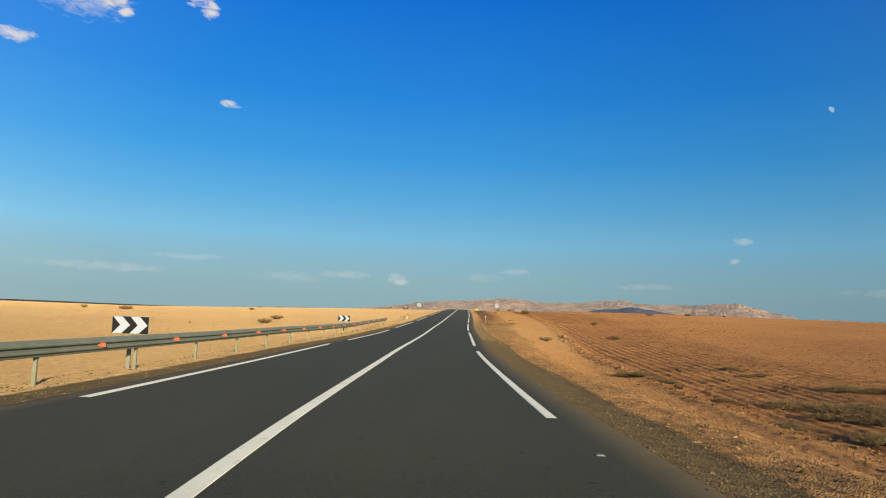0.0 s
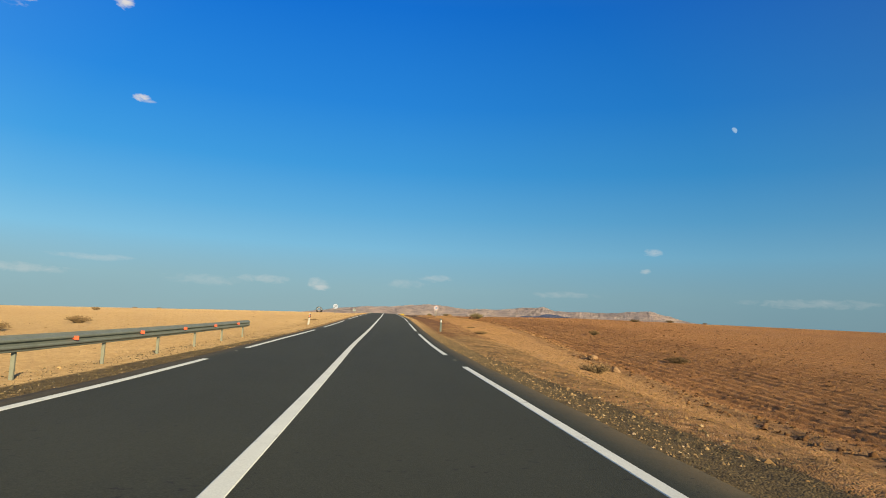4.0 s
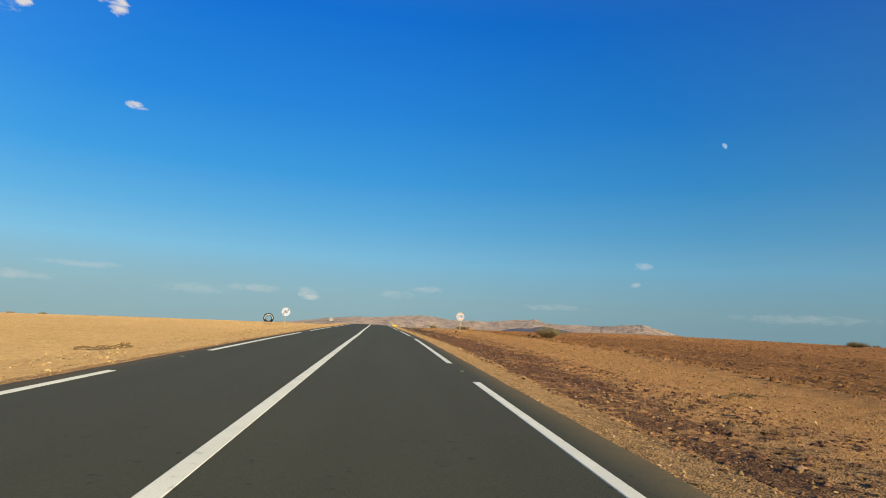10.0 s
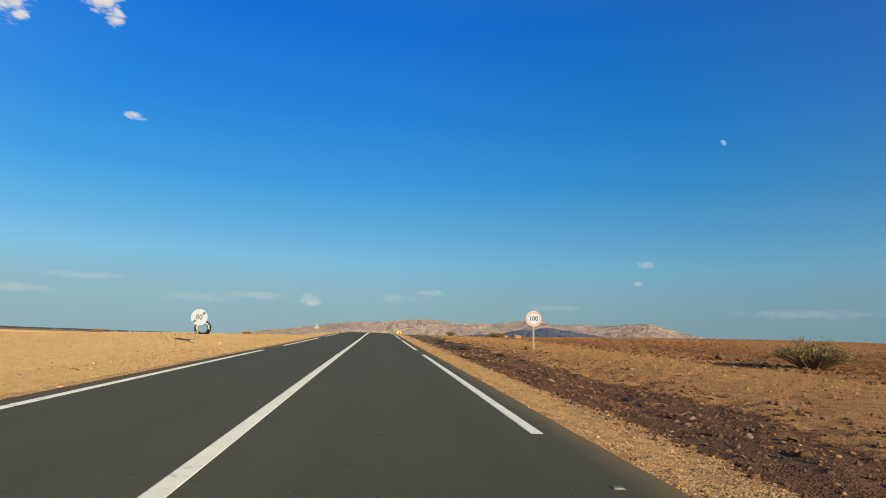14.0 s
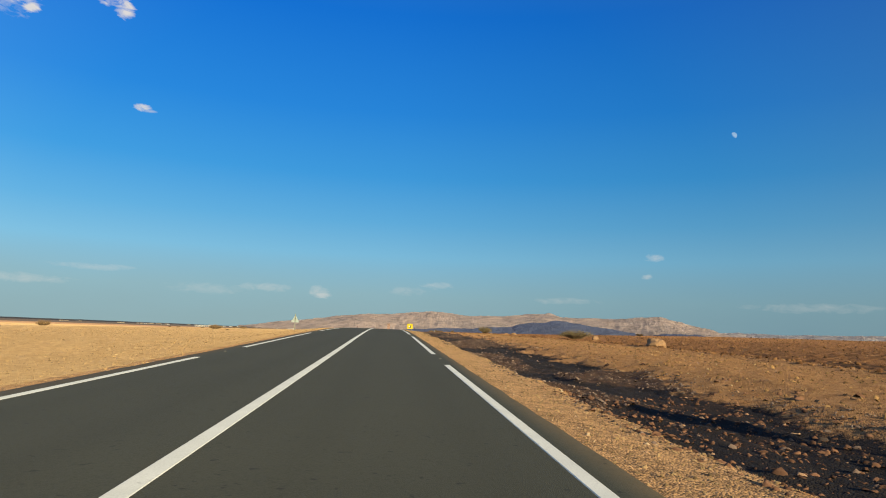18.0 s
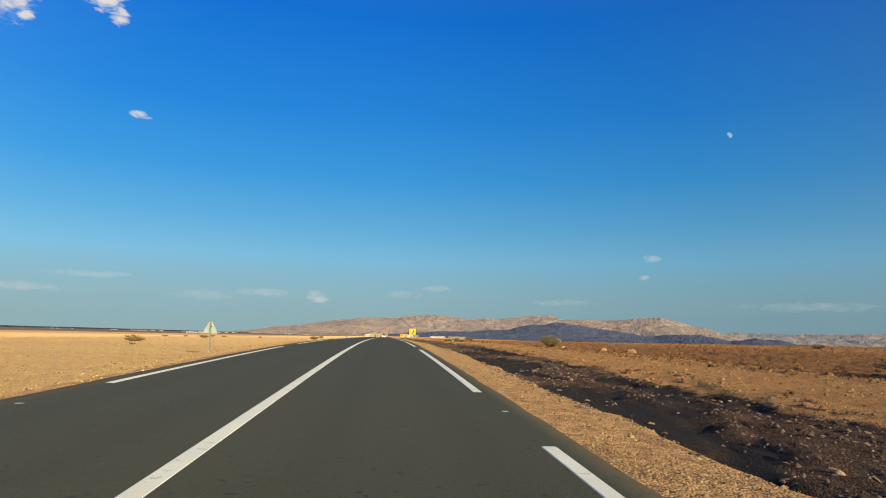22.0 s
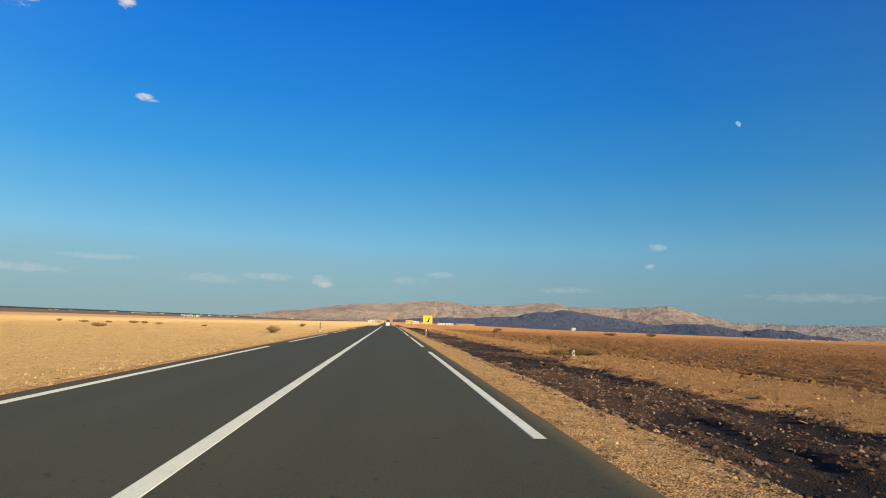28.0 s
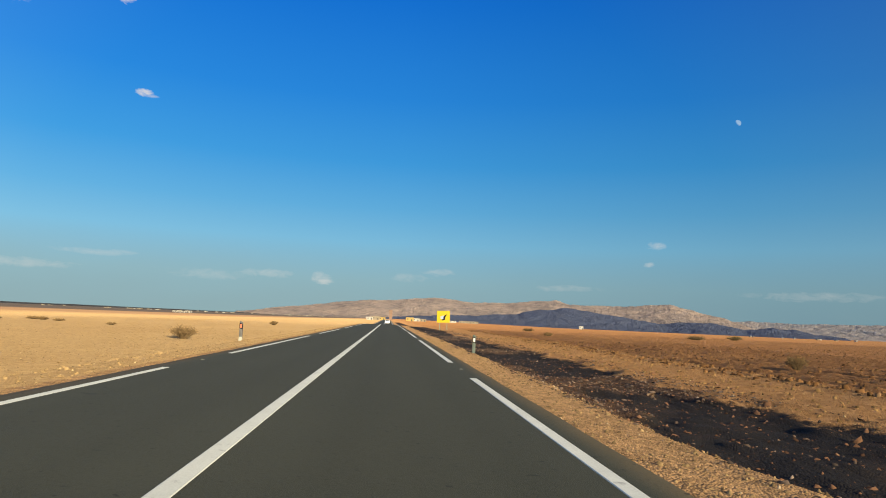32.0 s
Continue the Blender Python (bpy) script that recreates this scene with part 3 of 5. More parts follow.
def land(x, y):
    """Height and the four masks of the ground at world x, y (arrays)."""
    x, y = np.asarray(x, float), np.asarray(y, float)
    r = x - np.interp(y, ROAD_Y, ROAD_X)
    lag = np.where(r < -12, 0.85 * (-r - 12), 0.0)
    z = np.interp(np.maximum(y - np.clip(lag, 0, 500), np.where(r < -12, np.minimum(y, 12), -40)), ROAD_Y, ROAD_Z)
    z = z - np.maximum(z - 1.2, 0) * step(-25, -170, r)
    z = z - 0.035 - np.interp(y, [110, 150], [0.10, 0.06]) * step(3.9, 5.2, np.abs(r)) - np.clip(r, -6, 6) * np.interp(y, BANK_S, BANK)
    # the land falls away beside the bank of the road
    z = z - np.interp(y, [40, 95, 173, 195, 248, 300, 350, 700], [0.05, 0.5, 0.22, 0.10, 0.88, 0.92, 0.82, 0.2]) * step(-5.2, -8.8, r) * (1 - step(-60, -200, r))
    z = z - np.interp(y, [-60, 0, 20, 45, 62, 76, 95, 110, 135], [1.6, 2.0, 2.1, 1.95, 1.65, 1.3, 0.9, 0.45, 0.05]) * step(5.8, np.interp(y, [45, 72], [12.0, 16.0]), r) * (1 - 0.4 * step(30, 90, r))
    z = z + 0.3 * step(120, 160, y) * (1 - step(190, 240, y)) * step(8.5, 11.5, r)
    z = z + np.interp(y, [-100, 200, 253, 318, 430], [1.0, 1.0, 0.8, 0.45, 0.0]) * step(14, 50, r) - 8.0 * step(100, 600, r)
    wob = fractal(x * 0.13, y * 0.05, 3, 1)
    ragged_ = fractal(x * 0.9, y * 0.6, 3, 4) - 0.5
    lip = np.interp(y, [70, 100, 125], [6.6, 7.6, 9.4])
    ditch = step(5.2, 5.6, r + (wob - 0.5) * 0.5 + ragged_ * 0.5) * (1 - step(-1.2, 0.55, r - lip + (wob - 0.5) * 2.4 + ragged_ * 1.6)) * np.interp(y, [64, 92, 150, 215], [0, 0.56, 0.72, 1]) * (1 - step(600, 800, y))
    rough = fractal(x * 1.3, y * 1.0, 4, 2) - 0.5
    # low heaps of spoil, stretched along the road
    heap = step(0.45, 0.62, fractal(x * 0.6 + 5, y * 0.22, 3, 5))
    z = z - ditch * 0.22 + ditch * np.interp(y, [90, 150], [0.4, 1.0]) * (rough * np.interp(y, [150, 200], [0.26, 0.14]) + heap * 0.10 + (fractal(x * 3.1, y * 2.6, 2, 1) - 0.5) * (0.04 + 0.10 * heap))
    # the bank that the guard rail protects
    z = z - 0.75 * step(-6.0, -7.8, r) * (1 - step(-16, -45, r)) * (1 - step(58, 80, y))
    off = step(4.4, 6.5, np.abs(r))
    near = (np.abs(r) < 40) & (y < 420)
    knob = np.where(near, np.abs(fractal(x * 4.3, y * 3.7, 2, 0) - 0.5) * 2, 0.3)
    z = z + off * (knob - 0.3) * np.where(r > 0, 0.075, 0.055)
    z = z + off * (1 - ditch) * (fractal(x * 0.5, y * 0.5, 4, 3) - 0.5) * np.where(r > 0, 0.10, 0.07)
    bank = np.exp(-((r - field_edge(y) - (wob - 0.5) * 1.2) / 0.55) ** 2) * (r > 0) * (0.5 + wob) * np.interp(y, [-60, 110, 150], [1.0, 1.0, 0.5])
    z = z + bank * 0.14
    rows_ = np.sin(r * FURROW + furrow_phase(x, y)) * step(0.3, 1.8, r - field_edge(y)) * near
    z = z + rows_ * 0.06 * (0.5 + 1.0 * fractal(x * 0.35, y * 0.3, 2, 2)) * (1 - step(27, 34, r))
    z = z + step(30, 400, np.abs(r)) * (fractal(x * 0.012, y * 0.012, 3, 4) - 0.5) * 0.7
    edge = field_edge(y) - 0.1
    field = np.maximum(step(-1.3, 1.3, r - edge + (wob - 0.5) * 3) * 0.9, np.interp(y, [45, 75, 100, 130], [0.75, 0.55, 0.62, 0.7]) * step(4.3, 5.3, r))
    gravel = step(3.4, 3.8, np.abs(r)) * (1 - step(5.0, 5.8, np.abs(r) + (wob - 0.5) * 0.8)) * np.where(r > 0, 1.0, 0.75 * (1 - step(4.1, 4.6, np.abs(r) - 0.8 * (1 - step(50, 75, y)))))
    gravel = np.maximum(gravel, np.interp(y, [0, 40, 75, 100, 122], [0.42, 0.40, 0.56, 0.56, 0.0]) * step(4.6, 5.2, r) * (1 - step(8.2, 10.6, r + ragged_ * 2)))
    plain = step(300, 1100, 0.3 * y - x) * (x < 0)
    return z, r, field, gravel, ditch, plain, heap


def height(x, y):
    return float(land(np.array([x]), np.array([y]))[0][0])


# ---- builders ----
def part(name, bm, material, parent=None, label="", smooth=False):
    me = bpy.data.meshes.new(name)
    bm.normal_update()
    bm.to_mesh(me)
    bm.free()
    me.materials.append(material)
    if smooth:
        me.shade_smooth()
    ob = new(name, me)
    ob.parent = parent
    if label:
        tagged(ob, label)
    return ob


def thing(name, place, label, category, group="", kind="", turn=0.0, lean=0.0, tip=0.0):
    ob = new(name)
    ob.empty_display_size = 0.2
    ob.matrix_basis = pose(*place, tip, lean, turn)
    return tagged(ob, label, category, group, kind)


def raw_mesh(name, verts, faces, material, smooth=False, attrs=None):
    me = bpy.data.meshes.new(name)
    me.from_pydata(verts, [], faces)
    for key, values in (attrs or {}).items():
        me.attributes.new(key, "FLOAT", "POINT").data.foreach_set("value", np.asarray(values, np.float32))
    me.materials.append(material)
    if smooth:
        me.shade_smooth()
    return new(name, me)


def box(size, at=(0, 0, 0), bevel=0.0, bm=None, turn=None):
    """A box with its centre at a place, its edges bevelled."""
    own = bmesh.new()
    bmesh.ops.create_cube(own, size=1.0, matrix=Matrix.Diagonal((*size, 1)))
    if bevel:
        bmesh.ops.bevel(own, geom=own.edges[:], offset=bevel, segments=2, affect="EDGES", profile=0.6)
    own.transform(Matrix.Translation(at) @ (turn or Matrix.Identity(4)))
    return own if bm is None else join(bm, own)


def join(bm, other):
    tmp = bpy.data.meshes.new("tmp")
    other.to_mesh(tmp)
    other.free()
    bm.from_mesh(tmp)
    bpy.data.meshes.remove(tmp)
    return bm


def disc(radius, thick, segments=48, at=(0, 0, 0), inner=0.0):
    """A round plate that faces -y, or a ring."""
    bm = bmesh.new()
    rings = []
    for y in (-thick / 2, thick / 2):
        outer = [bm.verts.new((radius * math.cos(a), y, radius * math.sin(a))) for a in np.linspace(0, 2 * math.pi, segments, endpoint=False)]
        hole = [bm.verts.new((inner * math.cos(a), y, inner * math.sin(a))) for a in np.linspace(0, 2 * math.pi, segments, endpoint=False)] if inner else None
        rings.append((outer, hole))
    (fo, fi), (bo, bi) = rings
    n = segments
    for i in range(n):
        k = (i + 1) % n
        bm.faces.new((fo[i], bo[i], bo[k], fo[k]))
        if inner:
            bm.faces.new((fi[i], fi[k], bi[k], bi[i]))
            bm.faces.new((fo[i], fo[k], fi[k], fi[i]))
            bm.faces.new((bo[k], bo[i], bi[i], bi[k]))
    if not inner:
        bm.faces.new(fo)
        bm.faces.new(bo[::-1])
    bm.transform(Matrix.Translation(at))
    bmesh.ops.recalc_face_normals(bm, faces=bm.faces[:])
    return bm


def plate(outline, thick, y=0.0):
    """A flat plate in the xz plane from its outline, its face towards -y."""
    bm = bmesh.new()
    f = [bm.verts.new((a, y - thick / 2, b)) for a, b in outline]
    k = [bm.verts.new((a, y + thick / 2, b)) for a, b in outline]
    bm.faces.new(f)
    bm.faces.new(k[::-1])
    for i in range(len(f)):
        j = (i + 1) % len(f)
        bm.faces.new((f[i], k[i], k[j], f[j]))
    bmesh.ops.recalc_face_normals(bm, faces=bm.faces[:])
    return bm


def channel(height_, width=0.09, depth=0.055, wall=0.006):
    """An upright C-section steel post, from z = 0."""
    w, d = width / 2, depth
    shape = [(-w, d), (-w, 0), (w, 0), (w, d), (w - wall * 2, d), (w - wall * 2, wall), (-w + wall * 2, wall), (-w + wall * 2, d)]
    bm = bmesh.new()
    low = [bm.verts.new((a, b, -0.3)) for a, b in shape]
    top = [bm.verts.new((a, b, height_)) for a, b in shape]
    for i in range(8):
        j = (i + 1) % 8
        bm.faces.new((low[i], low[j], top[j], top[i]))
    bm.faces.new(top)
    bmesh.ops.recalc_face_normals(bm, faces=bm.faces[:])
    return bm


def text_part(words, size, material, parent, at, name="number", stretch=1.0):
    """Raised lettering that faces -y."""
    cu = bpy.data.curves.new(name, "FONT")
    cu.body, cu.size, cu.align_x, cu.align_y, cu.extrude, cu.offset = words, size, "CENTER", "CENTER", 0.002, size * 0.022
    tmp = new(name, cu)
    me = bpy.data.meshes.new_from_object(tmp.evaluated_get(bpy.context.evaluated_depsgraph_get()))
    bpy.data.objects.remove(tmp)
    me.transform(pose(*at, 90, 0, 0) @ Matrix.Diagonal((stretch, 1, 1, 1)))
    me.materials.clear()
    me.materials.append(material)
    ob = new(name, me)
    ob.parent = parent
    return ob


def lump(rng, radius, squash=0.7, detail=2, rough=0.28):
    """An uneven stone."""
    bm = bmesh.new()
    bmesh.ops.create_icosphere(bm, subdivisions=detail, radius=1.0)
    seed = Vector((rng.uniform(-50, 50), rng.uniform(-50, 50), rng.uniform(-50, 50)))
    for v in bm.verts:
        n = noise.noise(v.co * 1.1 + seed) * rough * 1.6 + noise.noise(v.co * 2.7 + seed) * rough * 0.7
        v.co *= 1 + n
        v.co.z *= squash
    bm.transform(Matrix.Diagonal((radius * rng.uniform(0.85, 1.2), radius * rng.uniform(0.8, 1.1), radius, 1)))
    return bm


_ico_v = None


def scatter(name, label, material, xs, ys, sizes, squash=0.65, sink=0.25, seed=0, category="stones", fine=False):
    """Very many small stones as one mesh, each an uneven twelve-cornered piece, or a simpler one when fine."""
    global _ico_v, _ico_f
    if _ico_v is None:
        t = bmesh.new()
        bmesh.ops.create_icosphere(t, subdivisions=1, radius=1.0)
        t.verts.ensure_lookup_table()
        _ico_v = np.array([v.co[:] for v in t.verts])
        _ico_f = np.array([[v.index for v in f.verts] for f in t.faces])
        t.free()
    if fine == "chip":                    # a wedge with a ridge, its foot in the ground
        corner = np.array([[1, -0.7, -0.8], [1, 0.7, -0.8], [-1, 0.7, -0.8], [-1, -0.7, -0.8], [0.5, 0, 0.9], [-0.5, 0, 0.8]])
        sides = np.array([[0, 1, 4], [2, 3, 5], [1, 2, 5], [1, 5, 4], [3, 0, 4], [3, 4, 5]])
    elif fine:                            # a blunt block, its foot in the ground
        corner = np.array([[1, -1, -0.8], [1, 1, -0.8], [-1, 1, -0.8], [-1, -1, -0.8], [0.6, -0.5, 0.8], [0.5, 0.6, 0.9], [-0.6, 0.5, 0.7], [-0.5, -0.6, 0.9]]) * 0.85
        sides = np.array([[0, 1, 5], [0, 5, 4], [1, 2, 6], [1, 6, 5], [2, 3, 7], [2, 7, 6], [3, 0, 4], [3, 4, 7], [4, 5, 6], [4, 6, 7]])
    else:
        corner, sides = _ico_v, _ico_f
    nc = len(corner)
    rng = np.random.RandomState(seed)
    n = len(xs)
    z = land(xs, ys)[0]
    v = np.repeat(corner[None], n, 0) * (1 + rng.uniform(-0.36, 0.36, (n, nc, 1)))
    v = v * rng.uniform(0.5, 1.4, (n, 1, 3)) * np.array([1, 1, squash])
    lean_x, lean_y = rng.normal(0, 0.28, (2, n, 1))
    v[..., 2] += v[..., 0] * lean_x + v[..., 1] * lean_y
    a = rng.uniform(0, 6.28, n)
    c, s = np.cos(a)[:, None], np.sin(a)[:, None]
    v = np.stack([v[..., 0] * c - v[..., 1] * s, v[..., 0] * s + v[..., 1] * c, v[..., 2]], -1) * np.asarray(sizes)[:, None, None]
    v += np.stack([xs, ys, z + np.asarray(sizes) * squash * (0.5 - sink)], -1)[:, None, :]
    f = (sides[None] + nc * np.arange(n)[:, None, None]).reshape(-1, 3)
    me = bpy.data.meshes.new(name)
    me.vertices.add(nc * n)
    me.vertices.foreach_set("co", v.reshape(-1))
    me.loops.add(f.size)
    me.loops.foreach_set("vertex_index", f.reshape(-1).astype(np.int32))
    me.polygons.add(len(f))
    me.polygons.foreach_set("loop_start", np.arange(0, f.size, 3, dtype=np.int32))
    me.update(calc_edges=True)
    me.materials.append(material)
    return tagged(new(name, me), label, category, kind="stuff")


# ---- ground: one sheet to the horizon ----
def grow(start, stop, first, rate):
    out, v, d = [], start, first
    while v < stop:
        out.append(v)
        v, d = v + d, d * rate
    return out + [stop]


right_r = list(np.arange(3.6, 14.0, 0.125)) + list(np.arange(14.0, 24.0, 0.12)) + list(np.arange(24.0, 31.0, 0.2)) + grow(31.0, 4900.0, 0.5, 1.13)
left_r = [-v for v in list(np.arange(3.6, 9.0, 0.17)) + list(np.arange(9.0, 24.0, 0.36)) + grow(24.0, 4900.0, 0.9, 1.12)][::-1]
gr = np.array(left_r + [-1.8, 0.0, 1.8] + right_r)
gy = np.array(list(np.arange(-58.0, 0.0, 1.5)) + list(np.arange(0.0, 110.0, 0.24)) + list(np.arange(110.0, 346.0, 0.34)) + grow(346.0, 4900.0, 0.5, 1.035))
yy, rr = np.meshgrid(gy, gr, indexing="ij")
xx = np.interp(yy, ROAD_Y, ROAD_X) + rr
zz, r_, m_field, m_gravel, m_ditch, m_plain, m_ridge = land(xx, yy)
zz = np.where(np.abs(rr) < 3.7, zz - 0.12, zz)
n_y, n_r = yy.shape
idx = np.arange(n_y * n_r).reshape(n_y, n_r)
quads = np.stack([idx[:-1, :-1], idx[:-1, 1:], idx[1:, 1:], idx[1:, :-1]], -1).reshape(-1, 4)
ground = raw_mesh("ground", np.stack([xx, yy, zz], -1).reshape(-1, 3).tolist(), quads.tolist(), GROUND, True,
                  {"field": m_field.ravel(), "gravel": m_gravel.ravel(), "ditch": m_ditch.ravel(), "plain": m_plain.ravel(), "ridge": m_ridge.ravel(), "across": r_.ravel(), "far": step(60, 135, yy).ravel(), "ash": step(146, 172, yy).ravel()})
tagged(ground, "dry sandy desert ground with ploughed brown soil and a dark rubble ditch", "ground", kind="structure")

# ---- road ----
HALF = 3.9
rs = np.array(list(np.arange(-50.0, 470.0, 1.0)) + grow(470.0, 1150.0, 1.5, 1.05))
offs = np.array([-3.90, -3.78, -3.55, -2.6, -1.6, 0.0, 1.6, 2.6, 3.55, HALF, HALF + 0.12])
drop = 0.0386 * (1 - np.abs(offs) / 3.5) - np.array([0.12] + [0.0] * 9 + [0.12])
ragged = np.random.RandomState(4).uniform(-0.018, 0.018, (len(rs), 2))
HALF_S, HALF_MORE = [60, 100, 140, 230, 300], [0.2, 0.2, 0.05, -0.1, 0.0]
verts, along = [], []
for i, s in enumerate(rs):
    for k, o in enumerate(offs):
        e = ragged[i, 0] if k < 2 else ragged[i, 1] + float(np.interp(s, HALF_S, HALF_MORE)) if k > 8 else 0.0
        verts.append(on_road(s, o + e, drop[k])[:])
        along.append(o)
n_o = len(offs)
faces = [(i * n_o + k, i * n_o + k + 1, (i + 1) * n_o + k + 1, (i + 1) * n_o + k) for i in range(len(rs) - 1) for k in range(n_o - 1)]
road = raw_mesh("road", verts, faces, ASPHALT, True, {"offset": along, "tone_along": np.repeat(step(60, 125, rs), n_o)})
tagged(road, "two-lane dark grey asphalt road with dusty edges", "road", kind="structure")


def stripe(name, s0, s1, off, width, parent, label="", pitch=1.0):
    bm = bmesh.new()
    n = max(2, int((s1 - s0) / pitch) + 1)
    rows = []
    crown = float(np.interp(off, offs, drop))
    for s in np.linspace(s0, s1, n):
        rows.append([bm.verts.new(on_road(s, off + o, crown + u)) for o, u in ((-width / 2, 0.001), (-width / 2 + 0.01, 0.006), (width / 2 - 0.01, 0.006), (width / 2, 0.001))])
    for a, b in zip(rows, rows[1:]):
        for k in range(3):
            bm.faces.new((a[k], a[k + 1], b[k + 1], b[k]))
    return part(name, bm, PAINT, parent, label)


stripe("centre_line", -45, 1100, 0.0, 0.185, road, "solid white painted centre line", 1.5)
for k in range(-2, 36):
    s = 9.48 + 26.0 * k
    stripe("edge_dash", s, s + 20.7, 3.43, 0.165, road)
    s = 8.6 + 26.0 * k + float(np.interp(k, [0, 1, 2, 3, 4, 8], [1.2, 0.6, 0.0, 0.0, 0.9, 1.3]))
    stripe("edge_dash", s, s + 20.3, -3.34, 0.155, road)


def road_stud(place, turn):
    t = thing("road_stud", place, "small pale square road stud glued on the asphalt", "road stud", "road studs between the edge dashes", turn=turn)
    bm = bmesh.new()
    low = [bm.verts.new((a, b, 0.0)) for a, b in ((-0.05, -0.05), (0.05, -0.05), (0.05, 0.05), (-0.05, 0.05))]
    top = [bm.verts.new((a, b, 0.012)) for a, b in ((-0.038, -0.03), (0.038, -0.03), (0.038, 0.03), (-0.038, 0.03))]
    for i in range(4):
        bm.faces.new((low[i], low[(i + 1) % 4], top[(i + 1) % 4], top[i]))
    bm.faces.new(top)
    part("housing", bm, STUD, t)
    part("reflector", box((0.06, 0.004, 0.007), (0, -0.041, 0.008)), STEEL, t)
    return t


first_stud = None
for k in range(-1, 16):
    for off in (3.46, -3.30):
        s = 32.9 + 26.0 * k
        a = math.degrees(float(np.interp(s, _s, _h)))
        p = on_road(s, off, float(np.interp(off, offs, drop)))
        if first_stud is None:
            first_stud = road_stud(p, a)
        else:
            copy_thing(first_stud, pose(p.x, p.y, p.z, 0, 0, a))

# ---- mountains ----
def ridge(name, skyline, dist, deep, material, label, seed, base=-6.0, grain=1.0, az_step=0.07, craggy=1.0):
    """A range of hills: its skyline in degrees round and above the eye, at a distance."""
    az = np.arange(skyline[0][0], skyline[-1][0], az_step)
    top = np.interp(az, [p[0] for p in skyline], [p[1] for p in skyline])
    rows = 46
    d = np.linspace(dist - deep, dist + deep * 0.35, rows)
    A, D = np.meshgrid(np.radians(az), d)
    X, Y = D * np.sin(A), 272.0 + D * np.cos(A)
    peak = 5.8 + dist * np.tan(np.radians(top + 0.05))
    u = (D - (dist - deep)) / deep
    rise = np.where(u < 1, step(0, 1, u) ** 0.8 * 0.45 + 0.55 * np.clip(u, 0, 1) ** 1.4, 1 - 0.5 * (u - 1))
    fr = fractal(X * 0.006 * grain + seed, Y * 0.006 * grain, 6, seed % 6)
    crag = fractal(X * 0.02 + seed, Y * 0.02, 4, (seed + 1) % 6) - 0.5
    gully = np.abs(fractal(X * 0.0085 * grain + 3 * seed, Y * 0.003 * grain, 4, (seed + 2) % 6) - 0.5) * 2
    shape = rise * (1 - 0.6 * (1 - u.clip(0, 1)) * (1 - gully) - 0.3 * (1 - fr) * (1 - u.clip(0, 1)))
    edge = np.minimum(1, np.minimum(np.arange(len(az)), np.arange(len(az))[::-1]) / 6.0)
    Z = base + (peak[None, :] - base) * shape * edge[None, :] + craggy * ((fr - 0.5) * 14 + crag * 13) * step(0.05, 0.5, u) * edge[None, :]
    n = len(az)
    mid = n // 2
    t = thing(name, (float(X[0, mid]), float(Y[0, mid]), base), label, "mountain")
    V = np.stack([X, Y, Z], -1) - np.array(t.matrix_basis.translation)
    cuts = np.linspace(0, n - 1, 4).astype(int)
    for c0, c1 in zip(cuts, cuts[1:]):                    # flanks that meet edge to edge
        w = c1 - c0 + 1
        f = [(i * w + k, i * w + k + 1, (i + 1) * w + k + 1, (i + 1) * w + k) for i in range(rows - 1) for k in range(w - 1)]
        raw_mesh("flank", V[:, c0:c1 + 1].reshape(-1, 3).tolist(), f, material, False).parent = t
    return t


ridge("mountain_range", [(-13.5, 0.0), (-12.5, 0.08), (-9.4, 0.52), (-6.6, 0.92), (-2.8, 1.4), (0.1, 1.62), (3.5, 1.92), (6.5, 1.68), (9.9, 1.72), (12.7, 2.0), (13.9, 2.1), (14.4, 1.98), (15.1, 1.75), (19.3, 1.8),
                         (23.3, 2.05), (24.0, 1.9), (25.5, 1.5), (27.5, 0.98), (29.0, 0.5), (30.0, 0.0)], 4350, 1050, HILL, "pale pinkish rocky mountain range far behind the plain, haze in its colour", 3)
ridge("far_mountain", [(24.0, 0.2), (27.0, 0.85), (29.5, 0.94), (32.0, 0.85), (35, 0.9), (38.0, 0.95), (44.0, 0.8), (52.0, 0.3)], 4600, 700, HAZY_HILL, "hazy grey-brown far mountains along the horizon", 7)
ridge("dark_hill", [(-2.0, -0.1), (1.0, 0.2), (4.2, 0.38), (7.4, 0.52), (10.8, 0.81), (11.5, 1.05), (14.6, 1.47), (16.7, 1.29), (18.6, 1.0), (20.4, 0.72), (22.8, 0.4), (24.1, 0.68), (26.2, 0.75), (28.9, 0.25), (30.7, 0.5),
                    (32.4, 0.28), (33.7, 0.0), (36.0, -0.1)], 3250, 500, SHADED_HILL, "hills before the mountain range, coloured dark blue for cloud shade and haze", 11, grain=1.3)
ridge("low_hill", [(-75.0, -0.05), (-60, 0.03), (-45, 0.0), (-38, 0.01), (-30, 0.0), (-22, -0.02), (-16, -0.04), (-12, -0.06), (-9, -0.1)], 3900, 500, LOW_HILL, "low dark hills far across the plain", 5, base=0.0, craggy=0.2)

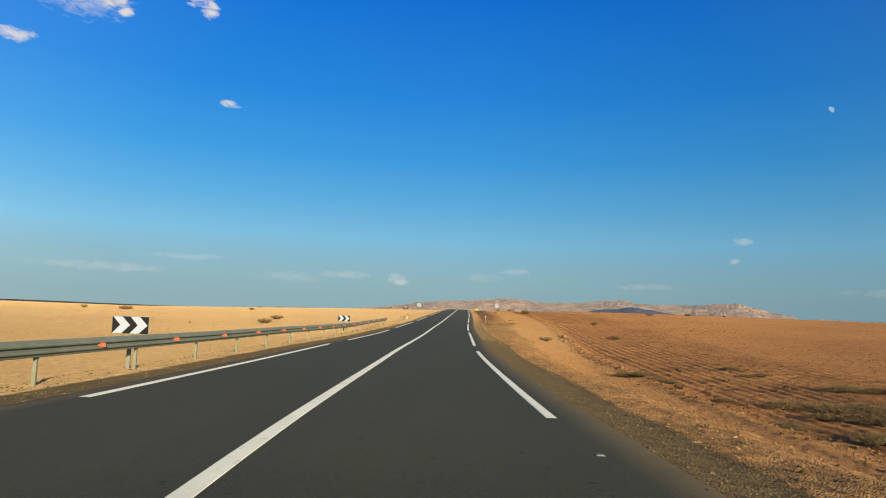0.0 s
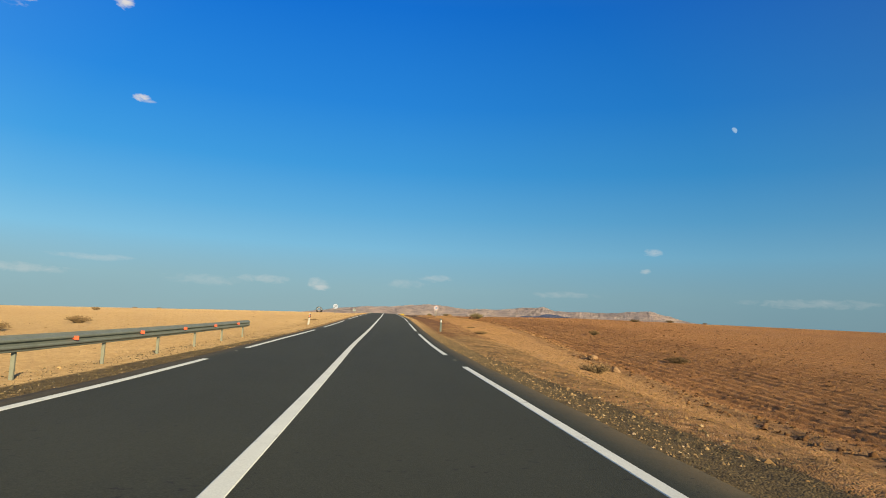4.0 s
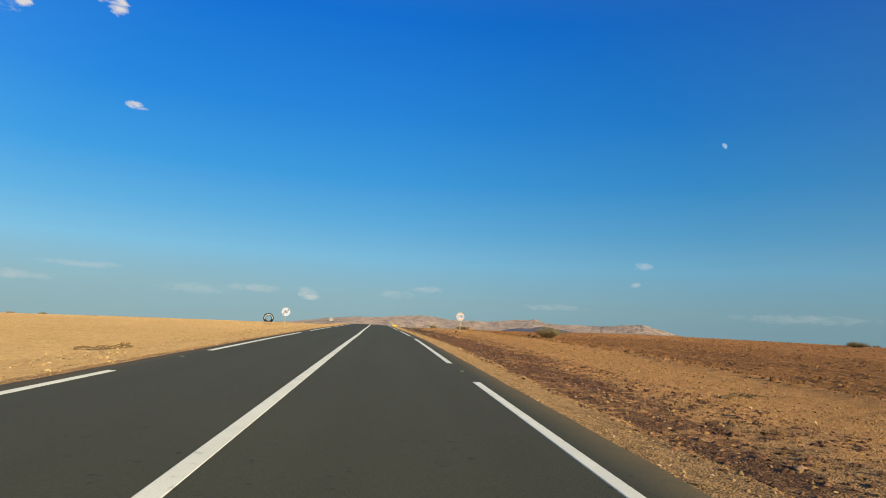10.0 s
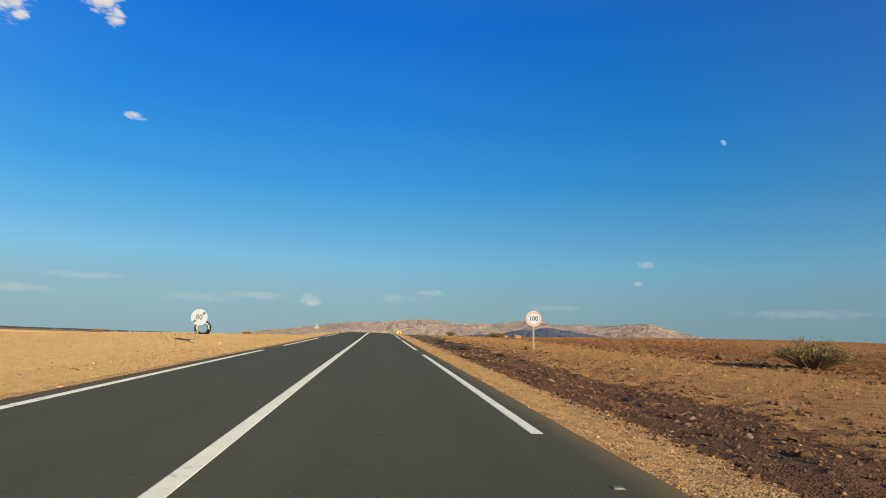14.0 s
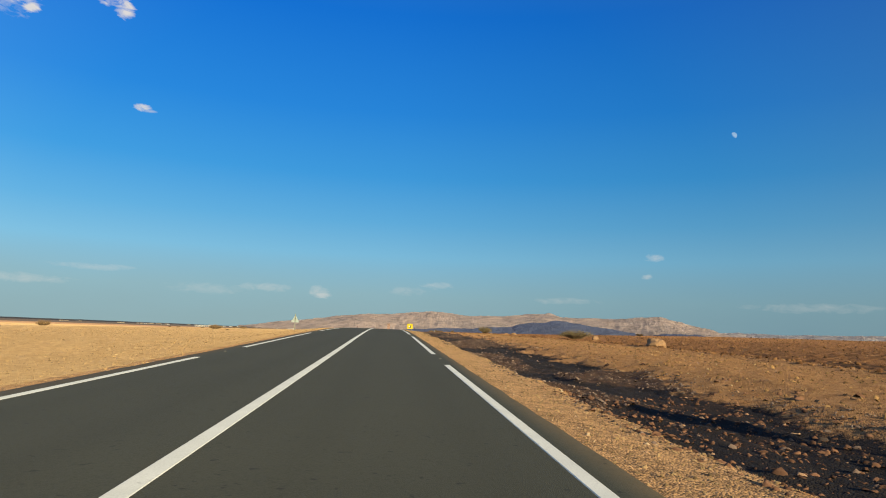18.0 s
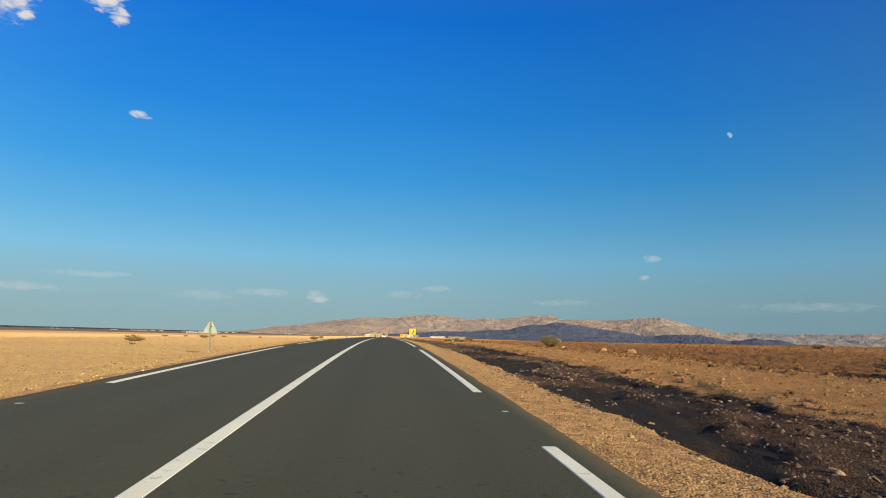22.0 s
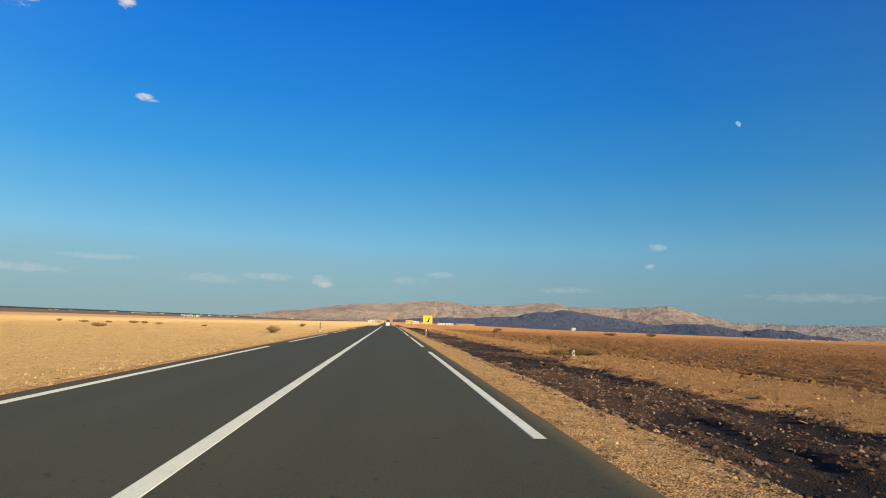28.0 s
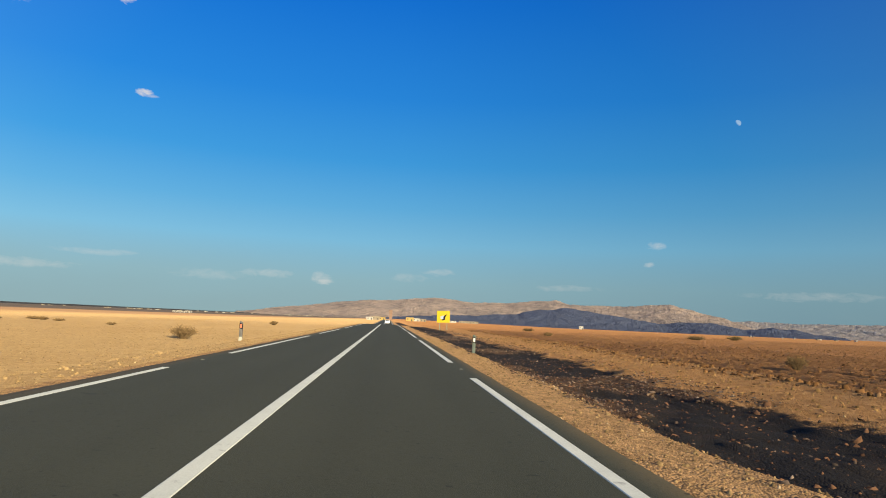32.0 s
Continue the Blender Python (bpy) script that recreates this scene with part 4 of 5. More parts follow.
# ---- guard rail ----
RAIL_OFF = -5.5
rail = thing("guard_rail", on_road(30, RAIL_OFF), "long grey galvanised steel guard rail with orange reflectors", "guard rail")
inv = Matrix.Translation(-on_road(30, RAIL_OFF))
wave = [(0.0, 0.31), (0.012, 0.30), (0.02, 0.275), (0.075, 0.24), (0.082, 0.215), (0.075, 0.19), (0.012, 0.165), (0.006, 0.155), (0.012, 0.145), (0.075, 0.12), (0.082, 0.095), (0.075, 0.07), (0.02, 0.035), (0.012, 0.01), (0.0, 0.0)]
for s0 in np.arange(70.7 - 11 * 11.49, 70.0, 11.49):          # lengths of beam, lapped over one another
    bm = bmesh.new()
    rows = []
    for s in np.linspace(s0, s0 + 11.54, 13):
        rows.append([bm.verts.new(inv @ on_road(s, RAIL_OFF + 0.10 + a, 0.37 + b)) for a, b in wave] + [bm.verts.new(inv @ on_road(s, RAIL_OFF + 0.094 + a, 0.37 + b)) for a, b in wave[::-1]])
    for a, b in zip(rows, rows[1:]):
        for k in range(len(a)):
            bm.faces.new((a[k], a[(k + 1) % len(a)], b[(k + 1) % len(a)], b[k]))
    bm.faces.new(rows[0])
    bm.faces.new(rows[-1][::-1])
    bmesh.ops.recalc_face_normals(bm, faces=bm.faces[:])
    part("beam", bm, STEEL, rail)
post_mesh, spacer_mesh, reflector_mesh = None, None, None
for k in range(31):
    s = 70.0 - 3.86 * k
    a = math.degrees(float(np.interp(s, _s, _h)))
    p = on_road(s, RAIL_OFF)
    z = height(p.x, p.y)
    m = inv @ pose(p.x, p.y, z, 0, 0, a)
    up = on_road(s, RAIL_OFF).z - z
    if post_mesh is None:
        post = part("rail_post", channel(0.76, 0.072, 0.05), POST_STEEL, rail)
        spacer = part("spacer", box((0.09, 0.12, 0.26), (0.055, 0.05, 0.53), 0.01), STEEL, rail)
        bm = box((0.10, 0.012, 0.085), (0.225, -1.95, 0.525), 0.004)
        box((0.12, 0.02, 0.04), (0.16, -1.94, 0.525), bm=bm)
        reflector = part("reflector", bm, ORANGE, rail, "orange square reflector")
        post_mesh, spacer_mesh, reflector_mesh = post.data, spacer.data, reflector.data
        trio = (post, spacer, reflector)
    else:
        trio = tuple(new(n, d) for n, d in (("rail_post", post_mesh), ("spacer", spacer_mesh), ("reflector", reflector_mesh)))
        tagged(trio[2], "orange square reflector")
    for o in trio:
        o.parent = rail
        o.matrix_basis = m if o is trio[0] else m @ Matrix.Translation((0, 0, up))


# ---- signs ----
def chevron_sign(place, turn, width, up):
    t = thing("chevron_sign", place, "black chevron board with two white arrows on a steel post", "road sign", "bend signs", turn=turn)
    h = width * 0.49
    part("board", box((width, 0.02, h), (0, 0, up), 0.006), SIGN_BLACK, t)
    e = h * 0.485
    for c in (-0.005, 0.475):
        part("arrow", plate([((c + a) * width, up + b * e) for a, b in ((-0.475, 1), (-0.225, 1), (0.0, 0), (-0.225, -1), (-0.475, -1), (-0.27, 0))], 0.006, -0.0135), SIGN_WHITE, t, "white painted arrow")
    part("board_frame", box((width + 0.014, 0.012, h + 0.014), (0, 0.008, up), 0.004), SIGN_BACK, t)
    part("post", channel(up + h * 0.4), POST_STEEL, t).location.y = 0.03
    return t


def round_plate_sign(name, place, label, radius, up, post_turn, lean, ring, face):
    t = thing(name, place, label, "road sign", turn=post_turn, lean=lean)
    part("post", channel(up + radius * 0.5, 0.10, 0.06), POST_STEEL, t).location.y = 0.03
    part("plate", disc(radius, 0.02, 56, (0, 0, up)), SIGN_BACK, t)
    part("rim", disc(radius, 0.012, 56, (0, -0.015, up), radius * 0.95), SIGN_WHITE, t)
    if ring:
        part("ring", disc(radius * 0.95, 0.01, 56, (0, -0.014, up), radius * 0.68), ring, t, "sun-bleached red ring")
    part("face", disc(radius * (0.68 if ring else 0.95), 0.009, 56, (0, -0.0135, up)), face, t)
    for k in (-0.35, 0.35):
        part("clamp", box((0.14, 0.05, 0.03), (0, 0.03, up + radius * k), 0.005), STEEL, t)
    return t


chevron_sign((-4.8, 47.9, height(-4.8, 47.9)), 4.0, 0.85, 0.92 - height(-4.8, 47.9))
chevron_sign((-3.9, 15.9, height(-3.9, 15.9)), 9.0, 0.85, 0.78 - height(-3.9, 15.9))

sign = round_plate_sign("speed_limit_sign", (11.42, 170.5, height(11.42, 170.5)), "round speed limit sign, white with bleached red ring, blue number", 0.475, 1.77, 0, -1.0, FADED_RED, SIGN_WHITE)
text_part("100", 0.385, SIGN_BLUE, sign, (0, -0.02, 1.77), stretch=0.92)
sign = round_plate_sign("end_of_limit_sign", (-9.12, 173.4, height(-9.12, 173.4)), "round white end-of-speed-limit sign with a dark diagonal bar", 0.505, 1.62, 0, 3.0, None, SIGN_WHITE)
text_part("80", 0.44, SIGN_GREY, sign, (0, -0.02, 1.62), stretch=0.95)
for a, b in ((0.27, 0.47), (-0.47, -0.27)):
    part("bar", plate([(a * 0.707 - 0.05, 1.62 + a * 0.707 + 0.05), (a * 0.707 + 0.05, 1.62 + a * 0.707 - 0.05), (b * 0.707 + 0.05, 1.62 + b * 0.707 - 0.05), (b * 0.707 - 0.05, 1.62 + b * 0.707 + 0.05)], 0.006, -0.0225), SIGN_GREY, sign, "dark grey bar")

# a warning triangle seen from behind
sign = thing("warning_sign", (-9.3, 247.9, height(-9.3, 247.9)), "triangular warning sign seen from its bare metal back", "road sign", lean=0.4, turn=4)
w = 0.47
part("plate", plate([(-w, 1.45), (-w + 0.04, 1.41), (w - 0.04, 1.41), (w, 1.45), (0.03, 1.45 + w * 1.74), (-0.03, 1.45 + w * 1.74)], 0.018), SIGN_BACK, sign)
part("post", channel(2.42, 0.09, 0.05), POST_STEEL, sign).matrix_basis = pose(0, -0.02, 0, 0, 0, 180)
for z in (1.62, 2.0):
    part("clamp", box((0.14, 0.03, 0.035), (0, -0.05, z), 0.005), STEEL, sign)
part("sticker", box((0.09, 0.004, 0.10), (-0.22, -0.012, 1.53), 0.001), WHITEWASH, sign, "small white sticker")
part("bolt", disc(0.035, 0.02, 16, (0.05, -0.085, 1.85)), SIGN_BLACK, sign)

# yellow board
sx0, sy0 = 8.7, 400.0
board = thing("yellow_board", (sx0, sy0, height(sx0, sy0)), "square yellow roadside board with a white and black splash", "road sign", lean=-1.5)
part("board", box((1.95, 0.04, 1.75), (0, 0, 2.05), 0.012), YELLOW, board)
for dims, at in (((1.97, 0.03, 0.05), (0, -0.025, 2.91)), ((1.97, 0.03, 0.05), (0, -0.025, 1.19)), ((0.05, 0.03, 1.68), (-0.96, -0.025, 2.05)), ((0.05, 0.03, 1.68), (0.96, -0.025, 2.05))):
    part("border", box(dims, at, 0.004), YELLOW, board)
part("pale_mark", plate([(-0.42, 1.75), (-0.1, 1.62), (0.08, 1.8), (0.05, 2.2), (-0.12, 2.25), (-0.2, 2.1), (-0.38, 2.2), (-0.45, 2.0)], 0.008, -0.026), SIGN_WHITE, board, "white mark")
part("dark_mark", plate([(-0.45, 1.55), (0.0, 1.5), (0.28, 1.62), (0.3, 2.0), (0.55, 2.45), (0.2, 2.3), (-0.02, 1.95), (0.02, 1.75), (-0.2, 1.66)], 0.008, -0.030), SIGN_BLACK, board, "black mark")
for k in (-0.55, 0.55):
    part("post", channel(2.3, 0.10, 0.06), POST_STEEL, board).location = (k, 0.04, 0)


# ---- marker posts ----
def marker_post(place, body, glass, turn, lean, tip, label, tall=1.0, slant=-0.06):
    t = thing("marker_post", place, label, "marker post", "marker posts along the road", turn=turn, lean=lean, tip=tip)
    w, d = 0.075, 0.05
    bm = bmesh.new()
    ring = [(-w, -d), (-w * 0.4, -d * 1.25), (w * 0.4, -d * 1.25), (w, -d), (w, d), (-w, d)]
    low = [bm.verts.new((a, b, -0.25)) for a, b in ring]
    top = [bm.verts.new((a, b, tall - (0.05 if a > 0 else 0.0) * (1 if a > w * 0.3 else 0.4))) for a, b in ring]
    for i in range(6):
        bm.faces.new((low[i], low[(i + 1) % 6], top[(i + 1) % 6], top[i]))
    bm.faces.new(top)
    bmesh.ops.recalc_face_normals(bm, faces=bm.faces[:])
    part("body", bm, body, t)
    bm = plate([(-w - 0.004, tall - 0.39 - slant / 2), (w + 0.004, tall - 0.39 + slant / 2), (w + 0.004, tall - 0.11 + slant / 2), (-w - 0.004, tall - 0.11 - slant / 2)], 2 * d * 1.32, 0.0)
    band = part("band", bm, SIGN_BLACK, t, "black slanted band")
    part("reflector", box((0.095, 0.012, 0.18), (0, -d * 1.34, tall - 0.25), 0.004), glass, band)
    return t


p = on_road(95.6, 5.88)
marker_post((p.x, p.y, height(p.x, p.y) + 0.02), PLASTIC_GREY, REFLECT_WHITE, 3, 0.5, 0, "grey-green plastic marker post with black band and white reflector", 1.14)
p = on_road(333.2, 5.65)
marker_post((p.x, p.y, height(p.x, p.y)), PLASTIC_GREY, REFLECT_WHITE, -2, 1.0, 0, "grey-green plastic marker post with black band and white reflector")
p = on_road(95.2, -5.54)
marker_post((p.x, p.y, height(p.x, p.y) - 0.02), PLASTIC_WHITE, REFLECT_RED, 2, 5.5, 0, "white marker post with black band and red reflector", 1.0, 0.09)
p = on_road(334.8, -5.85)
dark_post = marker_post((p.x, p.y, height(p.x, p.y)), SIGN_GREY, REFLECT_RED, 2, -1.0, 0, "dark grey marker post with red reflector and white foot")
part("foot", box((0.17, 0.14, 0.22), (0, 0, 0.10), 0.01), PLASTIC_WHITE, dark_post, "white painted foot")


# ---- half-buried tractor tyre ----
def tractor_tyre(place, turn, outer=0.70):
    t = thing("tractor_tyre", place, "huge black tractor tyre standing upright in sand, white paint patches", "tyre", turn=turn)
    prof = [(0.62, -0.17), (0.80, -0.23), (0.93, -0.22), (0.985, -0.14), (1.0, 0.0), (0.985, 0.14), (0.93, 0.22), (0.80, 0.23), (0.62, 0.17), (0.60, 0.13), (0.78, 0.18), (0.90, 0.0), (0.78, -0.18), (0.60, -0.13)]
    bm = bmesh.new()
    n = 48
    rows = [[bm.verts.new((q * outer * math.cos(a), y * outer, q * outer * math.sin(a))) for q, y in prof] for a in np.linspace(0, 2 * math.pi, n, endpoint=False)]
    for i in range(n):
        a, b = rows[i], rows[(i + 1) % n]
        for k in range(len(prof)):
            bm.faces.new((a[k], a[(k + 1) % len(prof)], b[(k + 1) % len(prof)], b[k]))
    bmesh.ops.recalc_face_normals(bm, faces=bm.faces[:])
    body = part("carcass", bm, RUBBER, t, smooth=True)
    arc = [(math.cos(a), math.sin(a)) for a in np.linspace(radians(-8), radians(196), 40)]
    part("painted_wall", plate([(outer * 0.86 * a, outer * 0.86 * b) for a, b in arc] + [(outer * 0.70 * a, outer * 0.70 * b) for a, b in arc[::-1]], 0.03, -outer * 0.222), TYRE_PAINT, t, "flaking white paint band")
    lug = None
    for k in range(36):
        a = 2 * math.pi * k / 36
        side = 1 if k % 2 else -1
        m = Matrix.Rotation(-a, 4, "Y") @ pose(outer * 0.985, side * outer * 0.135, 0, side * 42, 0, 0)
        if lug is None:
            lug = part("lug", box((0.17, 0.27, 0.058), (-0.01, 0, 0), 0.014), RUBBER, t)
            o = lug
        else:
            o = new("lug", lug.data)
        o.parent, o.matrix_basis = t, m
        if side < 0 and math.sin(a) > -0.35 and k % 6:
            cap = part("lug_paint", box((0.10, 0.02, 0.05), (-0.03, -0.145, 0), 0.006), TYRE_PAINT, t, "white paint on the lug")
            cap.matrix_basis = m
    return t


tractor_tyre((-14.75, 195.8, height(-14.75, 195.8) + 0.58), 14)


# ---- boulders and stones ----
def boulder(x, y, radius, label, seed, squash=0.75, material=None, sink=0.3):
    rng = random.Random(seed)
    o = part("boulder", lump(rng, radius, squash, 3), material or BOULDER, None, smooth=False)
    o.matrix_basis = pose(x, y, height(x, y) + radius * squash * (1 - sink) * 0.6, rng.uniform(-8, 8), rng.uniform(-8, 8), rng.uniform(0, 360))
    return tagged(o, label, "boulder", "boulders beside the road")


for x, y, r, k, sq in ((17.1, 203.4, 0.52, 1, 0.8), (16.7, 249.5, 0.27, 2, 0.75), (16.7, 244.4, 0.34, 3, 0.55), (19.2, 221.0, 0.3, 9, 0.8), (15.6, 48.9, 0.17, 12, 0.8), (16.4, 47.6, 0.15, 13, 0.7), (9.7, 291.0, 0.17, 14, 0.4), (15.3, 75.0, 0.3, 4, 0.7), (16.2, 82.2, 0.3, 5, 0.7), (14.8, 77.0, 0.16, 6, 0.6)):
    boulder(x, y, r, "rough tan boulder lying on the dry field", k, sq)
for x, y, r, k in ((16.0, 257.4, 0.16, 22), (-7.2, 171.4, 0.1, 24)):
    boulder(x, y, r, "small pale stone on the dry ground", k, 0.9, PALE_STONE, 0.15)
for x, y, r, k in ((6.25, 288.2, 0.125, 41), (8.1, 290.2, 0.1, 42)):
    boulder(x, y, r, "reddish-brown slab of rock lying in the ash", k, 0.45, RED_ROCK, 0.3)
for x, y, r, k in ((11.0, 170.3, 0.16, 36), (17.1, 159.3, 0.2, 31), (17.4, 158.0, 0.16, 32), (16.5, 154.8, 0.13, 33), (16.5, 159.9, 0.1, 34), (16.3, 155.6, 0.09, 35)):
    boulder(x, y, r, "dark clod of turned earth beside a bush", k, 0.8, EARTH_CLOD, 0.2)


def plastic_litter(x, y):
    """A torn loop of white plastic, standing on edge."""
    t = thing("plastic_litter", (x, y, height(x, y) + 0.14), "torn crumpled loop of white plastic caught in a bush", "litter", turn=20)
    rng = random.Random(8)
    bm = bmesh.new()
    rings = []
    for k in range(18):
        a = 2 * math.pi * k / 18
        q = 0.11 + rng.uniform(-0.025, 0.025)
        rings.append([bm.verts.new((q * w * math.cos(a) * 0.75, d + rng.uniform(-0.015, 0.015), q * w * 1.45 * math.sin(a))) for w, d in ((1.0, -0.05), (1.08, 0.04), (0.62, 0.05), (0.55, -0.04))])
    for k in range(18):
        p, q = rings[k], rings[(k + 1) % 18]
        for i in range(4):
            bm.faces.new((p[i], p[(i + 1) % 4], q[(i + 1) % 4], q[i]))
    bmesh.ops.recalc_face_normals(bm, faces=bm.faces[:])
    part("sheet", bm, PLASTIC_WHITE, t)
    bm = lump(rng, 0.07, 0.5, 2)
    part("crumpled_end", bm, PLASTIC_WHITE, t).location = (0.02, 0.0, -0.10)


plastic_litter(10.62, 294.3)
scrap = part("plastic_scrap", lump(random.Random(3), 0.035, 0.8, 2), YELLOW, None)
scrap.matrix_basis = pose(6.5, 164.9, height(6.5, 164.9) + 0.03, 20, 10, 40)
tagged(scrap, "small crumpled yellow plastic scrap among the rubble", "litter")
RNG = np.random.RandomState(11)


def strip(n, y0, y1, r0, r1, power=1.0):
    y = RNG.uniform(y0, y1, n)
    r = r0 + (r1 - r0) * RNG.rand(n) ** power
    return np.interp(y, ROAD_Y, ROAD_X) + r, y


def on_heap(x, y, share):
    """Most stones lie on the heaps of spoil."""
    z, r, *_m, heap = land(x, y)
    k = (heap > 0.4) | (RNG.rand(len(x)) < share)
    return x[k], y[k]


def sizes(n, least, more, power):
    return least + more * RNG.rand(n) ** power


x, y = strip(23000, 86, 182, 5.0, 9.5)
scatter("rubble", "reddish-brown broken spoil filling the roadside ditch", RED_RUBBLE, x, y, sizes(len(x), 0.012, 0.05, 3.4), squash=0.45, seed=1, category="rubble", fine=True)
x, y = on_heap(*strip(70000, 160, 380, 4.9, 9.8), 0.07)
scatter("rubble", "broken dark stones and spoil filling the roadside ditch", RUBBLE, x, y, sizes(len(x), 0.011, 0.04, 3.2), squash=0.5, seed=14, category="rubble", fine="chip")
x, y = on_heap(*strip(5500, 110, 400, 5.0, 9.9), 0.18)
scatter("rubble", "larger stones among the ditch rubble", RUBBLE, x, y, sizes(len(x), 0.018, 0.07, 5.5), squash=0.5, sink=0.4, seed=2, category="rubble", fine=True)
y = RNG.uniform(135, 400, 1500)
x = np.interp(y, ROAD_Y, ROAD_X) + 9.7 + RNG.normal(0, 0.45, len(y)) + 1.6 * (0.5 - fractal(y * 0.02, y * 0.05, 3, 1))
scatter("rubble", "reddish stones along the outer lip of the ditch", RED_RUBBLE, x, y, sizes(len(y), 0.02, 0.10, 5.0), squash=0.5, sink=0.3, seed=15, fine=True)
x, y = on_heap(*strip(24000, 264, 330, 5.0, 10.2), 0.36)
scatter("rubble", "reddish crumbs of earth over the black ash", RED_RUBBLE, x, y, sizes(len(x), 0.009, 0.034, 3.6), squash=0.45, seed=17, category="rubble", fine="chip")
# clods lie in rows over the field
y = RNG.uniform(-5, 360, 32000)
edge = field_edge(y) + 0.2
off = edge + 30.0 * RNG.rand(len(y)) ** 1.6
n_row = np.round((off * FURROW + furrow_phase(np.interp(y, ROAD_Y, ROAD_X) + off, y) - math.pi / 2) / (2 * math.pi))
off = (n_row * 2 * math.pi + math.pi / 2 - furrow_phase(np.interp(y, ROAD_Y, ROAD_X) + off, y)) / FURROW + RNG.normal(0, 0.10, len(y))
x = np.interp(y, ROAD_Y, ROAD_X) + off
scatter("clods", "dry brown clods in rows over the ploughed field", CLODS, x, y, sizes(len(x), 0.018, 0.07, 2.8), squash=0.55, seed=3, category="clods", fine=True)
y = RNG.uniform(-10, 400, 7000)
x = np.interp(y, ROAD_Y, ROAD_X) + field_edge(y) + RNG.normal(0, 0.4, len(y)) + 0.4 * np.sin(y * 0.07)
scatter("clods", "ridge of turned clods along the edge of the field", CLODS, x, y, sizes(len(y), 0.02, 0.095, 3.2), squash=0.6, seed=4, category="clods", fine=True)
x, y = strip(30000, 45, 350, 3.95, 5.5)
scatter("gravel", "loose tan gravel on the road shoulder", PEBBLES, x, y, sizes(len(x), 0.009, 0.022, 2.4), seed=5, category="gravel", fine="chip")
x, y = strip(9000, -5, 85, 3.95, 6.0)
scatter("gravel", "dark grit along the edge of the asphalt", GRIT, x, y, sizes(len(x), 0.008, 0.018, 2.0), seed=12, category="gravel", fine="chip")
x, y = strip(32000, -5, 110, 5.2, 14.5)
scatter("clods", "crumbled soil and stones on the verge", TAN_GRIT, x, y, sizes(len(x), 0.010, 0.036, 3.2), squash=0.5, seed=8, category="clods", fine="chip")
x, y = strip(22000, 100, 365, 9.2, 15.5)
scatter("gravel", "loose stones on the tan strip beside the ditch", TAN_GRIT, x, y, sizes(len(x), 0.014, 0.045, 3.0), seed=9, category="gravel", fine="chip")
x, y = strip(20000, 60, 370, -3.85, -9.0, 1.3)
scatter("gravel", "loose gravel on the sandy shoulder", SAND_GRIT, x, y, sizes(len(x), 0.010, 0.030, 3.0), seed=6, category="gravel", fine="chip")
x, y = strip(8000, -5, 75, -3.85, -6.2, 1.3)
scatter("gravel", "dark grit under the guard rail", GRIT, x, y, sizes(len(x), 0.008, 0.018, 2.0), seed=13, category="gravel", fine="chip")
x, y = strip(20000, 40, 390, -5.5, -36.0, 1.7)
scatter("gravel", "scattered pebbles over pale sand", SAND_GRIT, x, y, sizes(len(x), 0.014, 0.042, 3.4), squash=0.5, seed=7, category="gravel", fine="chip")
x, y = strip(30000, 205, 385, -4.3, -30.0, 1.5)
scatter("gravel", "pebbly crust of the sand flat", SAND_GRIT, x, y, sizes(len(x), 0.014, 0.034, 2.6), squash=0.5, seed=18, category="gravel", fine="chip")


